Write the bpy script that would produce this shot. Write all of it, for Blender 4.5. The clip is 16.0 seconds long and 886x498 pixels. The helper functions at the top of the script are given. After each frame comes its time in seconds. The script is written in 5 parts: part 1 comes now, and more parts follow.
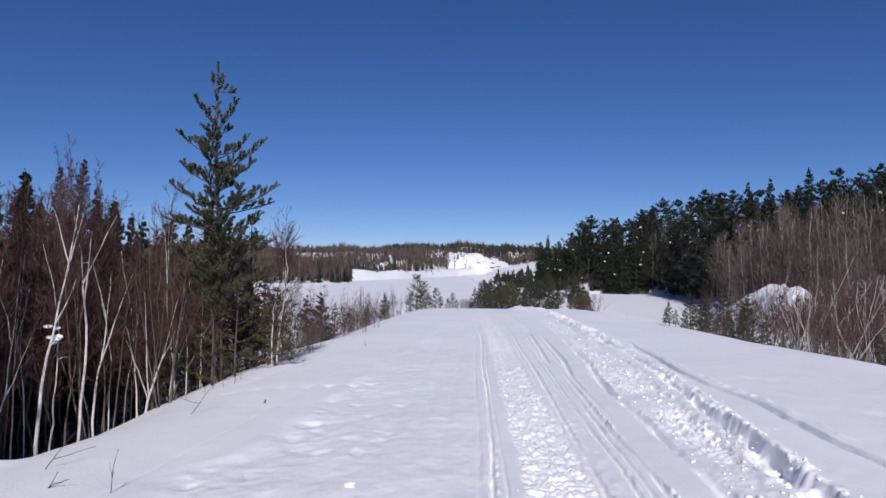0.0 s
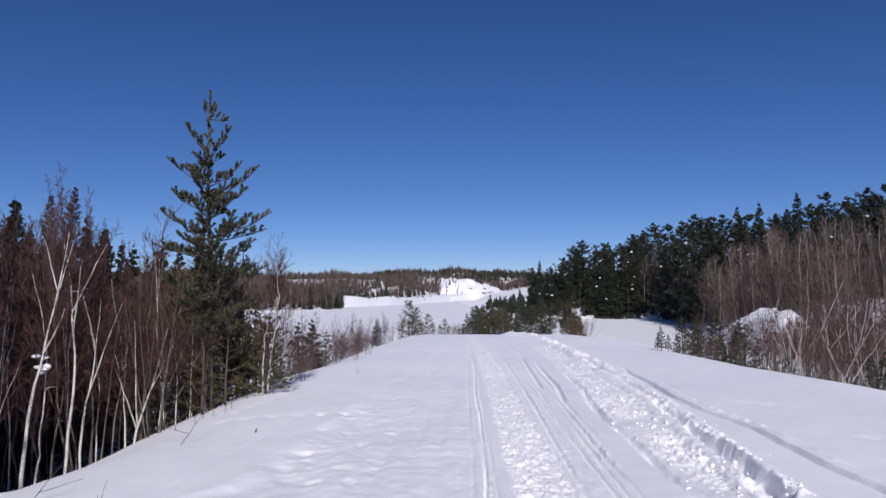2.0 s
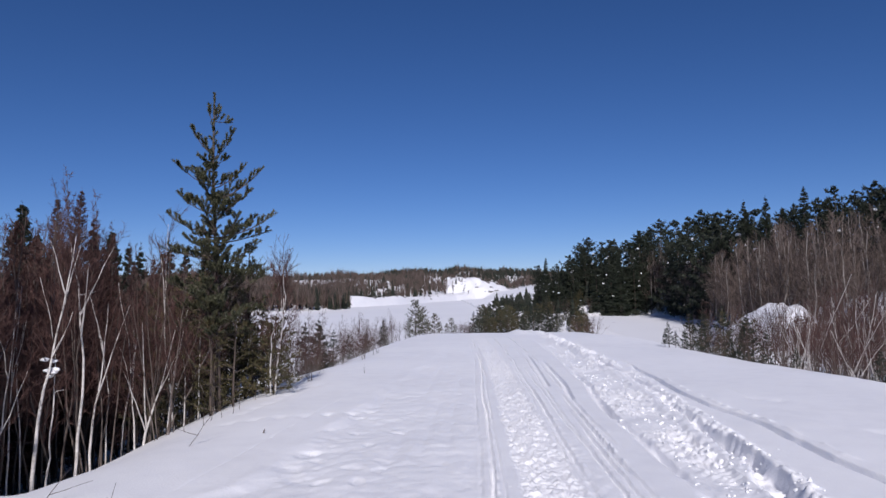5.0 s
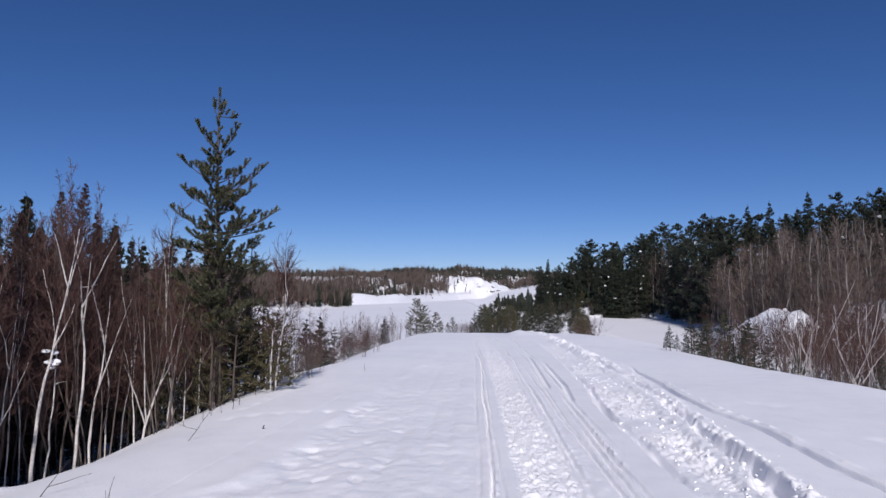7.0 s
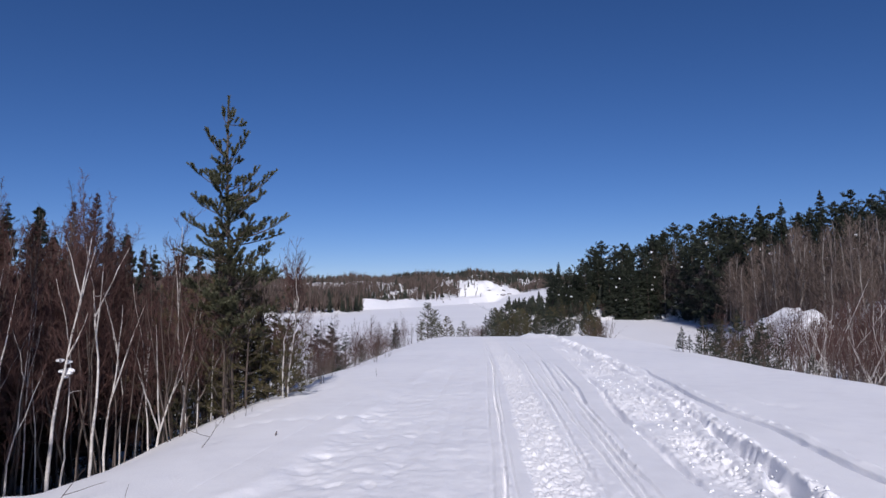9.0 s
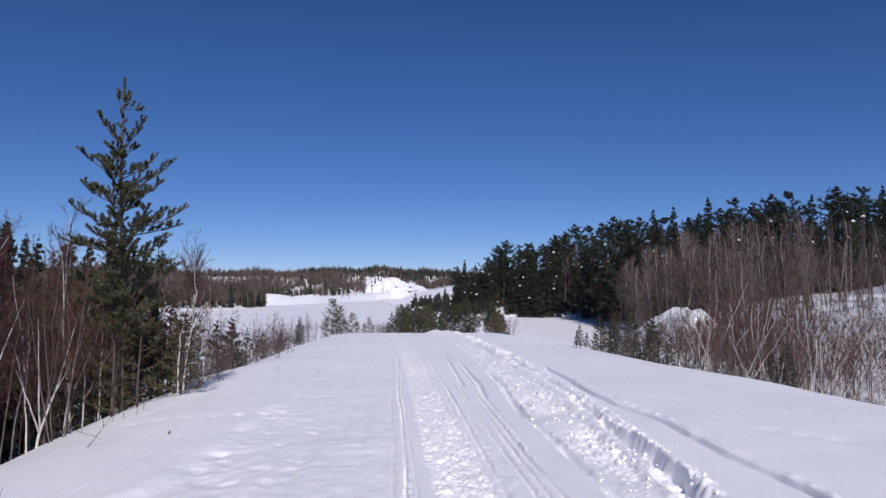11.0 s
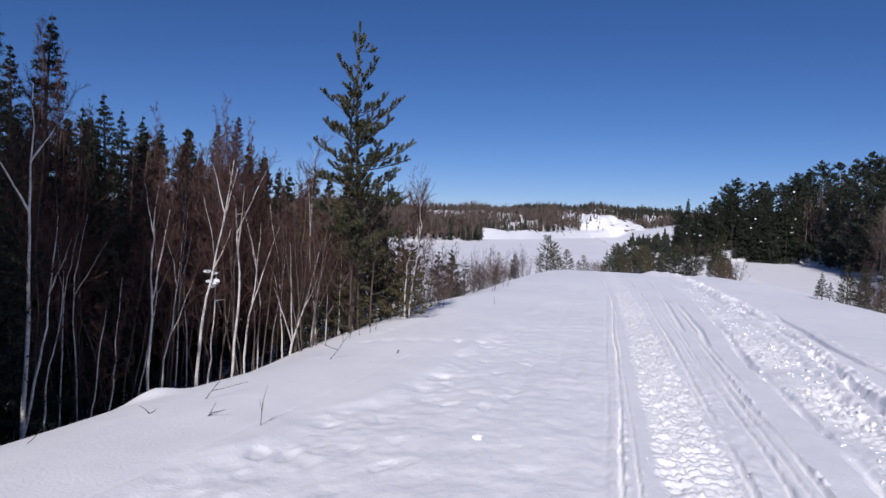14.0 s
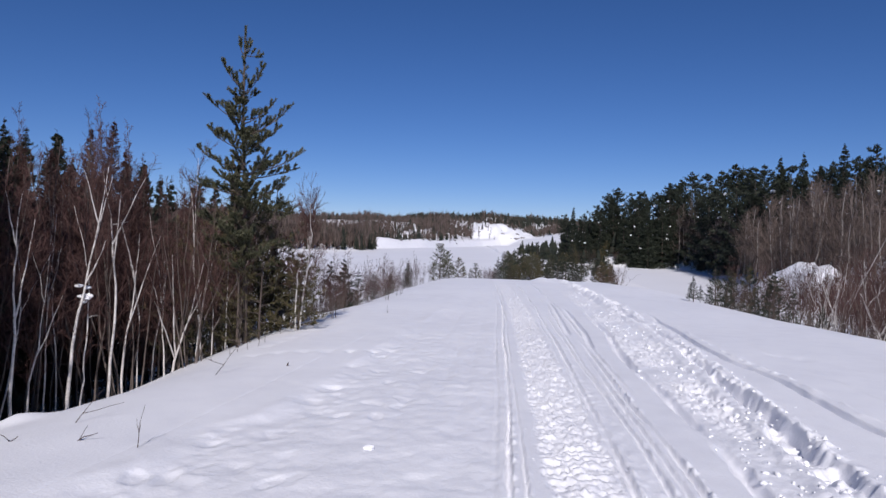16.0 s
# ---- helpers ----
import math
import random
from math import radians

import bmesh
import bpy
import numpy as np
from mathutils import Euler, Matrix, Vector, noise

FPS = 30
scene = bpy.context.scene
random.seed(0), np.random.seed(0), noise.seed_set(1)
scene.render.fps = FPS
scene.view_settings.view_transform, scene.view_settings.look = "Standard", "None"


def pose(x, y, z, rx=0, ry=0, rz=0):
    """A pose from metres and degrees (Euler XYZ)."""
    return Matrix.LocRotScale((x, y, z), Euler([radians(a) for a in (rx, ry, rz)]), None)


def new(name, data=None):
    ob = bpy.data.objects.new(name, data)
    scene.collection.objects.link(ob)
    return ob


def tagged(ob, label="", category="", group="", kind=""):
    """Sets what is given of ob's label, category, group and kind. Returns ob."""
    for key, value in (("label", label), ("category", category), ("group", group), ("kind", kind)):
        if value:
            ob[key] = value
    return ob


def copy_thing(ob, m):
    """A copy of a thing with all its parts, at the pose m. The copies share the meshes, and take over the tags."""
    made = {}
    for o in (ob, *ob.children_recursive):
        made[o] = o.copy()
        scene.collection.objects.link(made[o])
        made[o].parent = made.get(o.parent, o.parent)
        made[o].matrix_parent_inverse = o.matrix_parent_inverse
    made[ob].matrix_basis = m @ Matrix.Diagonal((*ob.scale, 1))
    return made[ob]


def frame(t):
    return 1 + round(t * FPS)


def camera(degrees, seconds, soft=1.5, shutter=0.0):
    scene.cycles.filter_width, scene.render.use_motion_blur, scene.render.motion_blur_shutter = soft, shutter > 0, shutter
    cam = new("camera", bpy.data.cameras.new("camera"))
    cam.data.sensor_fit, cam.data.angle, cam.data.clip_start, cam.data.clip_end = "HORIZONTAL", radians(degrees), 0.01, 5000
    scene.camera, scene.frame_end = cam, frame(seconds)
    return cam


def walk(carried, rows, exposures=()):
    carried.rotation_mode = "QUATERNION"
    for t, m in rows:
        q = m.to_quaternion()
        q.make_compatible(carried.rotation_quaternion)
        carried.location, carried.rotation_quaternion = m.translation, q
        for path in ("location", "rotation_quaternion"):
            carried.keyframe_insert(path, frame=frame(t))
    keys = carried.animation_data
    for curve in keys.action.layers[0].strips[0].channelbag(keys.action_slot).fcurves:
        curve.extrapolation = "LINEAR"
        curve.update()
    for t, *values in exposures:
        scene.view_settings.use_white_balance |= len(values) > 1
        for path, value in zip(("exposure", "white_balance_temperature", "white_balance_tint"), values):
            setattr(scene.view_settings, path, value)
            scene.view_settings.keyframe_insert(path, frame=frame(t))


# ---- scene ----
# ---- camera and walk ----
EYE = 1.5
cam = camera(66.0, 16.0)
PATH = [
    (0.0, 0.000, 0.000, 0.000, 91.471, 0.000, 0.000), (0.5, 0.002, 0.006, 0.004, 91.896, -0.041, 0.057),
    (1.0, -0.006, 0.005, 0.000, 92.449, 0.188, -0.589), (1.5, 0.001, -0.003, 0.006, 93.136, 0.863, -0.443),
    (2.0, -0.004, -0.006, 0.005, 93.635, 0.375, -0.681), (2.5, 0.009, -0.003, -0.001, 93.674, 1.740, -0.549),
    (3.0, 0.003, -0.009, -0.002, 93.632, 1.436, -0.486), (3.5, 0.001, -0.004, 0.003, 93.754, 1.272, -0.364),
    (4.0, 0.005, -0.011, 0.002, 93.684, 1.736, -0.258), (5.2, 0.004, -0.006, 0.002, 93.55, 0.90, -0.10),
    (6.5, 0.008, -0.002, -0.002, 93.513, 0.188, 0.071), (7.0, -0.001, 0.007, 0.005, 93.486, -0.012, -0.005),
    (7.5, 0.001, -0.003, 0.006, 93.599, 0.574, -0.108), (8.0, 0.005, -0.001, 0.012, 94.080, 0.663, -0.670),
    (8.5, 0.005, 0.006, 0.008, 94.079, 0.936, 0.292), (9.0, 0.004, 0.008, 0.006, 93.831, 0.805, 0.885),
    (9.5, 0.006, 0.006, 0.002, 93.565, 0.128, 0.873), (10.0, 0.002, -0.001, 0.001, 93.256, -0.597, -0.315),
    (10.2, 0.016, -0.024, -0.004, 93.243, -0.589, -2.501), (11.2, 0.025, -0.015, -0.004, 93.6, 0.1, -7.0),
    (12.3, 0.029, -0.010, -0.006, 93.973, 0.609, -2.803), (12.5, 0.023, -0.005, 0.003, 93.970, 0.891, 0.463),
    (13.0, 0.000, 0.000, -0.001, 92.462, -0.495, 6.577), (13.5, -0.028, -0.002, -0.010, 89.878, -1.471, 9.925),
    (14.0, -0.020, -0.005, -0.004, 87.895, -1.742, 10.927), (14.5, -0.006, 0.017, -0.016, 87.943, -2.268, 5.472),
    (15.0, -0.002, 0.018, -0.015, 88.096, -1.429, 4.339), (15.5, 0.002, 0.007, -0.013, 88.276, -1.352, 3.763),
    (16.0, 0.016, -0.002, -0.007, 88.902, -1.334, 2.025),
]
walk(cam, [(t, pose(x, y, z + EYE, a, b, c)) for t, x, y, z, a, b, c in PATH],
     exposures=((0.0, 0.0, 6400, 14), (16.0, 0.0, 6400, 14)))

# ---- sky and sun ----
SUN_EL, SHADOW_AZ = 36.0, -2.0      # the sun stands behind: shadows fall straight ahead
world = bpy.data.worlds.new("sky")
scene.world = world
world.use_nodes = True
wn = world.node_tree
sky = wn.nodes.new("ShaderNodeTexSky")
sky.sky_type, sky.sun_disc = "NISHITA", False
sky.sun_elevation, sky.sun_rotation = radians(SUN_EL), radians(180 + SHADOW_AZ)
sky.altitude, sky.air_density, sky.dust_density, sky.ozone_density = 2500, 0.9, 0.0, 5.0
tone = wn.nodes.new("ShaderNodeHueSaturation")
tone.inputs["Saturation"].default_value = 1.15
tint = wn.nodes.new("ShaderNodeMix")
tint.data_type, tint.blend_type = "RGBA", "MULTIPLY"
tint.inputs["Factor"].default_value = 1.0
tint.inputs["B"].default_value = (1.03, 0.97, 1.12, 1)
wn.links.new(sky.outputs[0], tone.inputs["Color"])
wn.links.new(tone.outputs[0], tint.inputs["A"])
wn.links.new(tint.outputs["Result"], wn.nodes["Background"].inputs[0])
wn.nodes["Background"].inputs[1].default_value = 0.065
sun = new("sun", bpy.data.lights.new("sun", "SUN"))
sun.data.energy, sun.data.angle, sun.data.color = 3.9, radians(0.53), (1.0, 0.96, 0.93)
sun.matrix_world = pose(0, 0, 60, 90 - SUN_EL, 0, -SHADOW_AZ)

# ---- materials ----


def material(name, colors, scale=4.0, rough=0.8, bump=0.0, bump_scale=40.0, island=0.0, stretch=(1, 1, 1), spec=0.3):
    """A surface that wanders between its colours at two scales, with fine relief."""
    m = bpy.data.materials.new(name)
    m.use_nodes = True
    t = m.node_tree
    bsdf = t.nodes["Principled BSDF"]
    bsdf.inputs["Roughness"].default_value = rough
    bsdf.inputs["Specular IOR Level"].default_value = spec
    co = t.nodes.new("ShaderNodeTexCoord")
    mp = t.nodes.new("ShaderNodeMapping")
    mp.inputs["Scale"].default_value = stretch
    t.links.new(co.outputs["Object"], mp.inputs[0])
    a, b = t.nodes.new("ShaderNodeTexNoise"), t.nodes.new("ShaderNodeTexNoise")
    a.inputs["Scale"].default_value, a.inputs["Detail"].default_value = scale, 6
    b.inputs["Scale"].default_value, b.inputs["Detail"].default_value = scale * 0.13, 3
    mix = t.nodes.new("ShaderNodeMath")
    mix.operation = "ADD"
    for n in (a, b):
        t.links.new(mp.outputs[0], n.inputs["Vector"])
    t.links.new(a.outputs[0], mix.inputs[0])
    t.links.new(b.outputs[0], mix.inputs[1])
    half = t.nodes.new("ShaderNodeMath")
    half.operation = "MULTIPLY_ADD"
    half.inputs[1].default_value = 0.5
    t.links.new(mix.outputs[0], half.inputs[0])
    if island:
        geo = t.nodes.new("ShaderNodeNewGeometry")
        off = t.nodes.new("ShaderNodeMath")
        off.operation = "MULTIPLY_ADD"
        off.inputs[1].default_value, off.inputs[2].default_value = island, -island / 2
        t.links.new(geo.outputs["Random Per Island"], off.inputs[0])
        t.links.new(off.outputs[0], half.inputs[2])
    else:
        half.inputs[2].default_value = 0.0
    ramp = t.nodes.new("ShaderNodeValToRGB")
    els = ramp.color_ramp.elements
    while len(els) < len(colors):
        els.new(0.5)
    for i, (e, c) in enumerate(zip(els, colors)):
        e.position = 0.3 + 0.4 * i / max(1, len(colors) - 1)
        e.color = (*c, 1)
    t.links.new(half.outputs[0], ramp.inputs[0])
    t.links.new(ramp.outputs[0], bsdf.inputs["Base Color"])
    if bump:
        n = t.nodes.new("ShaderNodeTexNoise")
        n.inputs["Scale"].default_value, n.inputs["Detail"].default_value = bump_scale, 5
        bm_ = t.nodes.new("ShaderNodeBump")
        bm_.inputs["Strength"].default_value, bm_.inputs["Distance"].default_value = bump, 0.02
        t.links.new(mp.outputs[0], n.inputs["Vector"])
        t.links.new(n.outputs[0], bm_.inputs["Height"])
        t.links.new(bm_.outputs[0], bsdf.inputs["Normal"])
    return m


SNOW = material("snow", [(0.80, 0.80, 0.83), (0.86, 0.86, 0.885), (0.89, 0.89, 0.905)], 3.0, 0.6, 0.24, 40.0)
FAR_SNOW = material("far_snow", [(0.80, 0.80, 0.83), (0.88, 0.88, 0.9)], 0.05, 0.6)
ROCK = material("rock", [(0.10, 0.095, 0.095), (0.22, 0.2, 0.19)], 1.0, 0.85, 0.5, 6.0)
BIRCH = material("birch_bark", [(0.12, 0.10, 0.09), (0.5, 0.47, 0.44), (0.68, 0.65, 0.62), (0.76, 0.74, 0.71)], 9.0, 0.6, 0.2, 30.0, stretch=(0.5, 0.5, 2.2))
GREY_BARK = material("grey_bark", [(0.05, 0.04, 0.035), (0.13, 0.105, 0.092), (0.21, 0.18, 0.16)], 8.0, 0.85, 0.4, 30.0, stretch=(1, 1, 0.3))
PALE_BARK = material("pale_bark", [(0.1, 0.088, 0.08), (0.25, 0.225, 0.205), (0.38, 0.35, 0.325)], 8.0, 0.8, 0.3, 30.0, stretch=(1, 1, 0.3))
PINE_BARK = material("pine_bark", [(0.04, 0.03, 0.026), (0.10, 0.078, 0.066), (0.15, 0.12, 0.104)], 14.0, 0.9, 0.6, 40.0, stretch=(1, 1, 0.4))
RED_TWIG = material("red_twig", [(0.038, 0.018, 0.016), (0.074, 0.036, 0.031), (0.118, 0.062, 0.053)], 2.0, 0.7, island=0.5)
BROWN_TWIG = material("brown_twig", [(0.045, 0.032, 0.026), (0.10, 0.074, 0.062), (0.165, 0.126, 0.108)], 2.0, 0.75, island=0.5)
SPRUCE = material("spruce_needles", [(0.012, 0.018, 0.012), (0.024, 0.032, 0.02), (0.042, 0.05, 0.03)], 1.5, 0.6, island=0.5)
JACK = material("pine_needles", [(0.045, 0.052, 0.030), (0.085, 0.09, 0.050), (0.13, 0.125, 0.07)], 2.0, 0.55, island=0.6)
OLIVE = material("olive_needles", [(0.04, 0.04, 0.017), (0.08, 0.072, 0.03), (0.13, 0.10, 0.045)], 2.0, 0.6, island=0.6)
WHITE_PINE = material("white_pine_needles", [(0.012, 0.017, 0.012), (0.025, 0.032, 0.02), (0.04, 0.047, 0.028)], 0.6, 0.6, island=0.5)

FAR_GREEN = material("far_needles", [(0.012, 0.017, 0.012), (0.024, 0.03, 0.02), (0.035, 0.036, 0.026)], 0.05, 0.8, island=0.5)

# ---- noise and ground shape ----
rng0 = np.random.default_rng(7)
TABLE = rng0.random((256, 256))


def value_noise(x, y):
    """Smooth lattice noise, -1 to 1."""
    x, y = np.broadcast_arrays(np.asarray(x, float), np.asarray(y, float))
    i, j = np.floor(x).astype(int), np.floor(y).astype(int)
    u, v = x - i, y - j
    u, v = u * u * u * (u * (6 * u - 15) + 10), v * v * v * (v * (6 * v - 15) + 10)
    g = lambda a, b: TABLE[a & 255, b & 255]
    low = g(i, j) * (1 - u) + g(i + 1, j) * u
    high = g(i, j + 1) * (1 - u) + g(i + 1, j + 1) * u
    return (low * (1 - v) + high * v) * 2 - 1


def fbm(x, y, octaves=4):
    total, amp = 0.0, 1.0
    for k in range(octaves):
        total = total + amp * value_noise(x * 2 ** k + 17.3 * k, y * 2 ** k - 9.1 * k)
        amp *= 0.5
    return total / 1.8


def step(a, b, t):
    t = np.clip((t - a) / (b - a), 0, 1)
    return t * t * (3 - 2 * t)


def gauss(t, w):
    return np.exp(-(t / w) ** 2)


def smax(a, b, k):
    h = np.clip(0.5 + 0.5 * (a - b) / k, 0, 1)
    return b * (1 - h) + a * h + k * h * (1 - h)


LAKE = -4.5


def bank(r, start, ramp, s1, s2, depth):
    """A shoulder that rounds off from `start` outwards and falls at last at slope s2."""
    d = np.maximum(r - start, 0)
    a = np.minimum(d, ramp)
    b = np.maximum(d - ramp, 0)
    fall = 0.5 * s1 * a * a / ramp + s1 * b + (s2 - s1) * np.maximum(b - 1, 0)
    return -depth * (1 - np.exp(-fall / depth))


def road_axis(y):
    return 0.058 * np.clip(y, -40, 45) - 0.0009 * np.maximum(y - 45, 0) ** 2 * (y < 150) - (y >= 150) * 9.9


def ground_height(x, y, fine=True):
    x, y = np.broadcast_arrays(np.asarray(x, float), np.asarray(y, float))
    r = x - road_axis(y)
    # the road on its embankment, dropping to the lake past the crest
    road = -0.02 * np.clip(y, -20, 34) - 4.0 * step(30, 105, y) - 0.25 * step(33, 50, y)
    left = -r - 0.25 * (1 - step(5, 10, y)) - 0.2 * gauss(y - 13, 3.5) - 0.3 * gauss(y - 16, 3.0) + 0.15 * value_noise(y * 0.35, 3.3)
    cross = bank(left, 2.9, 1.7, 0.46, 0.72, 3.4) + bank(r - 0.012 * (30 - np.clip(y, 0, 36)) * 3, 5.3, 2.4, 0.30, 0.5, 4.0)
    z = road + cross
    # forest floor on the near side, and the flat beyond
    forest = -3.6 + 0.35 * fbm(x * 0.12, y * 0.12) - 2.2 * step(70, 120, y + 0.25 * x) - 3 * step(-7, 30, x)
    z = smax(z, np.where(x < 30, forest, -9), 0.6)
    # the hillside across the flat: rises from its toe, inland
    toe_x = np.interp(y, [-60, 15, 30, 45, 74, 113, 146, 160], [17, 15, 15, 18, 28, 40, 47, 24])
    inland = np.maximum((x - toe_x) * 0.9, np.where(x > 12, np.minimum((y - 150 + 2.0 * np.maximum(24 - x, 0)) * 0.9, 3 + 0.5 * np.maximum(x - 42, 0)), -50))
    inland = np.clip(inland, -30, 120) + 2.0 * fbm(x * 0.06, y * 0.06)
    hill = -5.2 + 0.42 * np.minimum(inland, 12) + 0.17 * np.clip(inland - 12, 0, 40) + 0.8 * fbm(x * 0.08, y * 0.08) * step(-2, 8, inland)
    knoll = -6.5 + (6.8 + 0.9 * fbm(x * 0.33 + 5, y * 0.33)) * np.exp(-(np.abs(x - 24.0) / np.where(x < 24.0, 4.6, 2.4)) ** 1.7 - (np.abs(y - 48) / 8) ** 3)
    toe = -6.2 + 4.4 * np.exp(-((x - 24) / 11) ** 2 - ((y - 23) / 12) ** 2)
    z = smax(z, hill, 1.2)
    z = smax(z, knoll, 0.8)
    z = smax(z, toe, 0.8)
    # low spit beside the trail
    spit = -6.3 + 3.4 * np.exp(-(np.abs(x - 14) / 11) ** 3 - ((y - 98) / 34) ** 2)
    z = smax(z, spit, 0.6)
    # point of land across the near bay, and the far hills
    point = -8 + 7.2 * np.exp(-(np.abs(x + 88) / 60) ** 4 - ((y - 252) / 40) ** 2)
    z = smax(z, point, 0.8)
    shore = np.interp(x, (-240, -40, -20, -4, 10, 26, 60), (268, 283, 333, 385, 428, 456, 466)) + 7 * value_noise(x * 0.04, 1.7)
    inner = y - shore
    rise = -7 + (6.6 + 1.8 * fbm(x * 0.06, y * 0.06, 3)) * step(-4, 13, inner) + 9.5 * step(40, 190, inner) + (4 + 6 * step(-90, 15, x)) * step(540, 690, y) * (1 + 0.3 * value_noise(x * 0.006, 9.1))
    rise = rise + (4.0 * fbm(x * 0.012, y * 0.012, 3) + 1.2 * fbm(x * 0.05, y * 0.05, 3)) * step(5, 70, inner)
    ridged = 1 - np.abs(fbm(x * 0.07 + 3, y * 0.05, 4))
    dome = -8 + (18.5 + 5.0 * (ridged - 0.7) + 2.6 * fbm(x * 0.16, y * 0.12) - 0.30 * np.maximum(x - 19, 0)) * np.exp(-(np.abs(x - 26) / 34) ** 6 - (np.abs(y - 498) / 38) ** 4)
    z = smax(z, rise, 1.5)
    z = smax(z, dome, 1.0)
    # forested country far round about
    dist = np.hypot(x, y)
    ring = -8 + 14 * step(130, 330, dist) * np.clip(step(-60, -160, x) + step(110, 170, x) + step(0, -120, y), 0, 1)
    z = smax(z, ring, 1.5)
    if not fine:
        return z
    on_road = step(6.5, 3.5, np.abs(r)) * step(60, 30, y)
    near = step(45, 12, y)
    # gentle drifts
    z = z + 0.035 * fbm(x * 0.5, y * 0.28, 3) * step(60, 20, dist) + 0.12 * fbm(x * 0.16, y * 0.16, 2) * step(200, 30, dist) * (1 - on_road)
    z = z + 0.006 * fbm(x * 3.1, y * 2.2, 3) * near
    z = z + 0.10 * np.exp(-((x + 4.1) / 0.24) ** 2 - ((y - 6.1) / 0.2) ** 2)
    wob = 0.022 * value_noise(y * 0.55, 2.2) + 0.006 * value_noise(y * 2.1, 8.8)
    # packed tread strip with cleat marks
    bend = 0.0011 * np.maximum(y - 14, 0) ** 2 * (y < 50)
    c = x + bend - (0.615 + 0.0445 * y) - 0.3 * wob
    strip = step(0.27, 0.22, np.abs(c) + 0.03 * value_noise(y * 6, 7.7)) * step(60, 20, y)
    saw = (y / 0.108 + 0.3 * value_noise(x * 2.1, y * 0.9) + 0.22 * value_noise(x * 11, y * 3.1)) % 1.0
    cleat = saw ** 2 * (0.6 + 0.7 * value_noise(x * 11, y * 9)) + 0.45 * np.maximum(value_noise(x * 23, y * 19), -0.2) + 0.35 * value_noise(x * 41, y * 33)
    z = z + strip * (0.036 * cleat - 0.022)
    # loose snow beside it, toward the grooves
    z = z + step(0.62, 0.34, c) * step(0.2, 0.27, c) * near * 0.010 * np.maximum(value_noise(x * 15, y * 12), -0.3)
    # ski grooves: foot, slope, width, depth, and the stretch along which they show
    grooves = ((0.13, 0.0475, 0.020, 0.045, 0, 40), (0.205, 0.0475, 0.014, 0.022, 0, 30), (0.02, 0.046, 0.020, 0.012, 0, 26), (0.87, 0.0565, 0.026, 0.048, 0, 30),
               (0.80, 0.0555, 0.014, 0.014, 0, 20), (1.265, 0.0605, 0.022, 0.065, -2, 9.5), (1.15, 0.0625, 0.020, 0.036, 0, 8.0), (1.02, 0.066, 0.020, 0.025, 0, 22),
               (1.33, 0.064, 0.028, 0.035, 7.5, 30), (1.10, 0.052, 0.018, 0.02, 3, 16))
    for k, (x0, slope, w, depth, y0, y1) in enumerate(grooves):
        g = x + bend - (x0 + slope * y) - wob * (0.4 + 0.1 * k) - 0.006 * value_noise(y * 7, 2.0 * k) - 0.022 * value_noise(y * 0.42, 1.3 * k)
        part_of = step(y1 + 3, y1 - 1, y) * step(y0 - 1, y0 + 1, y) * np.clip(0.75 + 0.7 * value_noise(y * 0.7, 3.1 * k), 0.1, 1.25)
        z = z - part_of * depth * step(-1.5 * w, -0.3 * w, g) * (1 - step(0.8 * w, 1.15 * w, g))
        z = z + step(16, 9, y) * part_of * 0.4 * depth * gauss(g - 2.0 * w, 0.8 * w) * np.maximum(0, 0.4 + value_noise(x * 16, y * 13))
    # two short curved slots where a machine turned out
    for yk, xk, k in (((10.8, 11.3, 13.2, 16.0, 19.0), (2.03, 2.08, 2.31, 2.49, 2.62), 0), ((12.5, 15.0, 17.7, 22.0), (1.92, 2.12, 2.31, 2.62), 1)):
        g = x - np.interp(y, yk, xk) - 0.3 * wob
        z = z - (0.085 - 0.03 * k) * step(-0.07, -0.03, g) * (1 - step(0.03, 0.06, g)) * step(yk[0], yk[0] + 0.35, y) * step(yk[-1], yk[-1] - 4, y)
    # the churned strip: a broken edge, then lumps up to the deep rut
    rut_x = np.interp(y, (-6, 4, 5.4, 7, 9.2, 11.8, 13.6, 16, 18.8, 23.5, 30, 36), (1.5, 2.44, 2.66, 2.89, 3.23, 3.57, 3.80, 3.9, 4.1, 4.43, 4.7, 5.0))
    edge_x = np.interp(y, (-6, 4.4, 5.5, 6.5, 8, 9.5, 11, 12.8, 16, 22, 30), (0.95, 1.92, 2.02, 2.09, 2.19, 2.28, 2.42, 2.68, 2.93, 3.4, 3.9))
    u = x - edge_x - 0.02 * value_noise(y * 5.1, 5.5)
    span = np.maximum(rut_x - 0.16 - edge_x, 0.3)
    band = step(-0.03, 0.04, u) * step(span + 0.02, span - 0.12, u) * step(36, 16, y)
    slot = np.clip(0.45 + 1.2 * value_noise(y * 0.9, 0.5) + 0.4 * gauss(y - 5.2, 0.9) + 0.6 * gauss(y - 10.2, 0.9), 0.0, 1.25)
    z = z - 0.115 * slot * step(-0.075, -0.02, u) * (1 - step(0.05, 0.11, u)) * step(20, 14, y)
    patch = np.clip(0.55 + 0.9 * value_noise(x * 1.5 + 3, y * 0.8), 0.12, 1.3)
    crag = np.abs(fbm(x * 5.0, y * 4.4, 3))
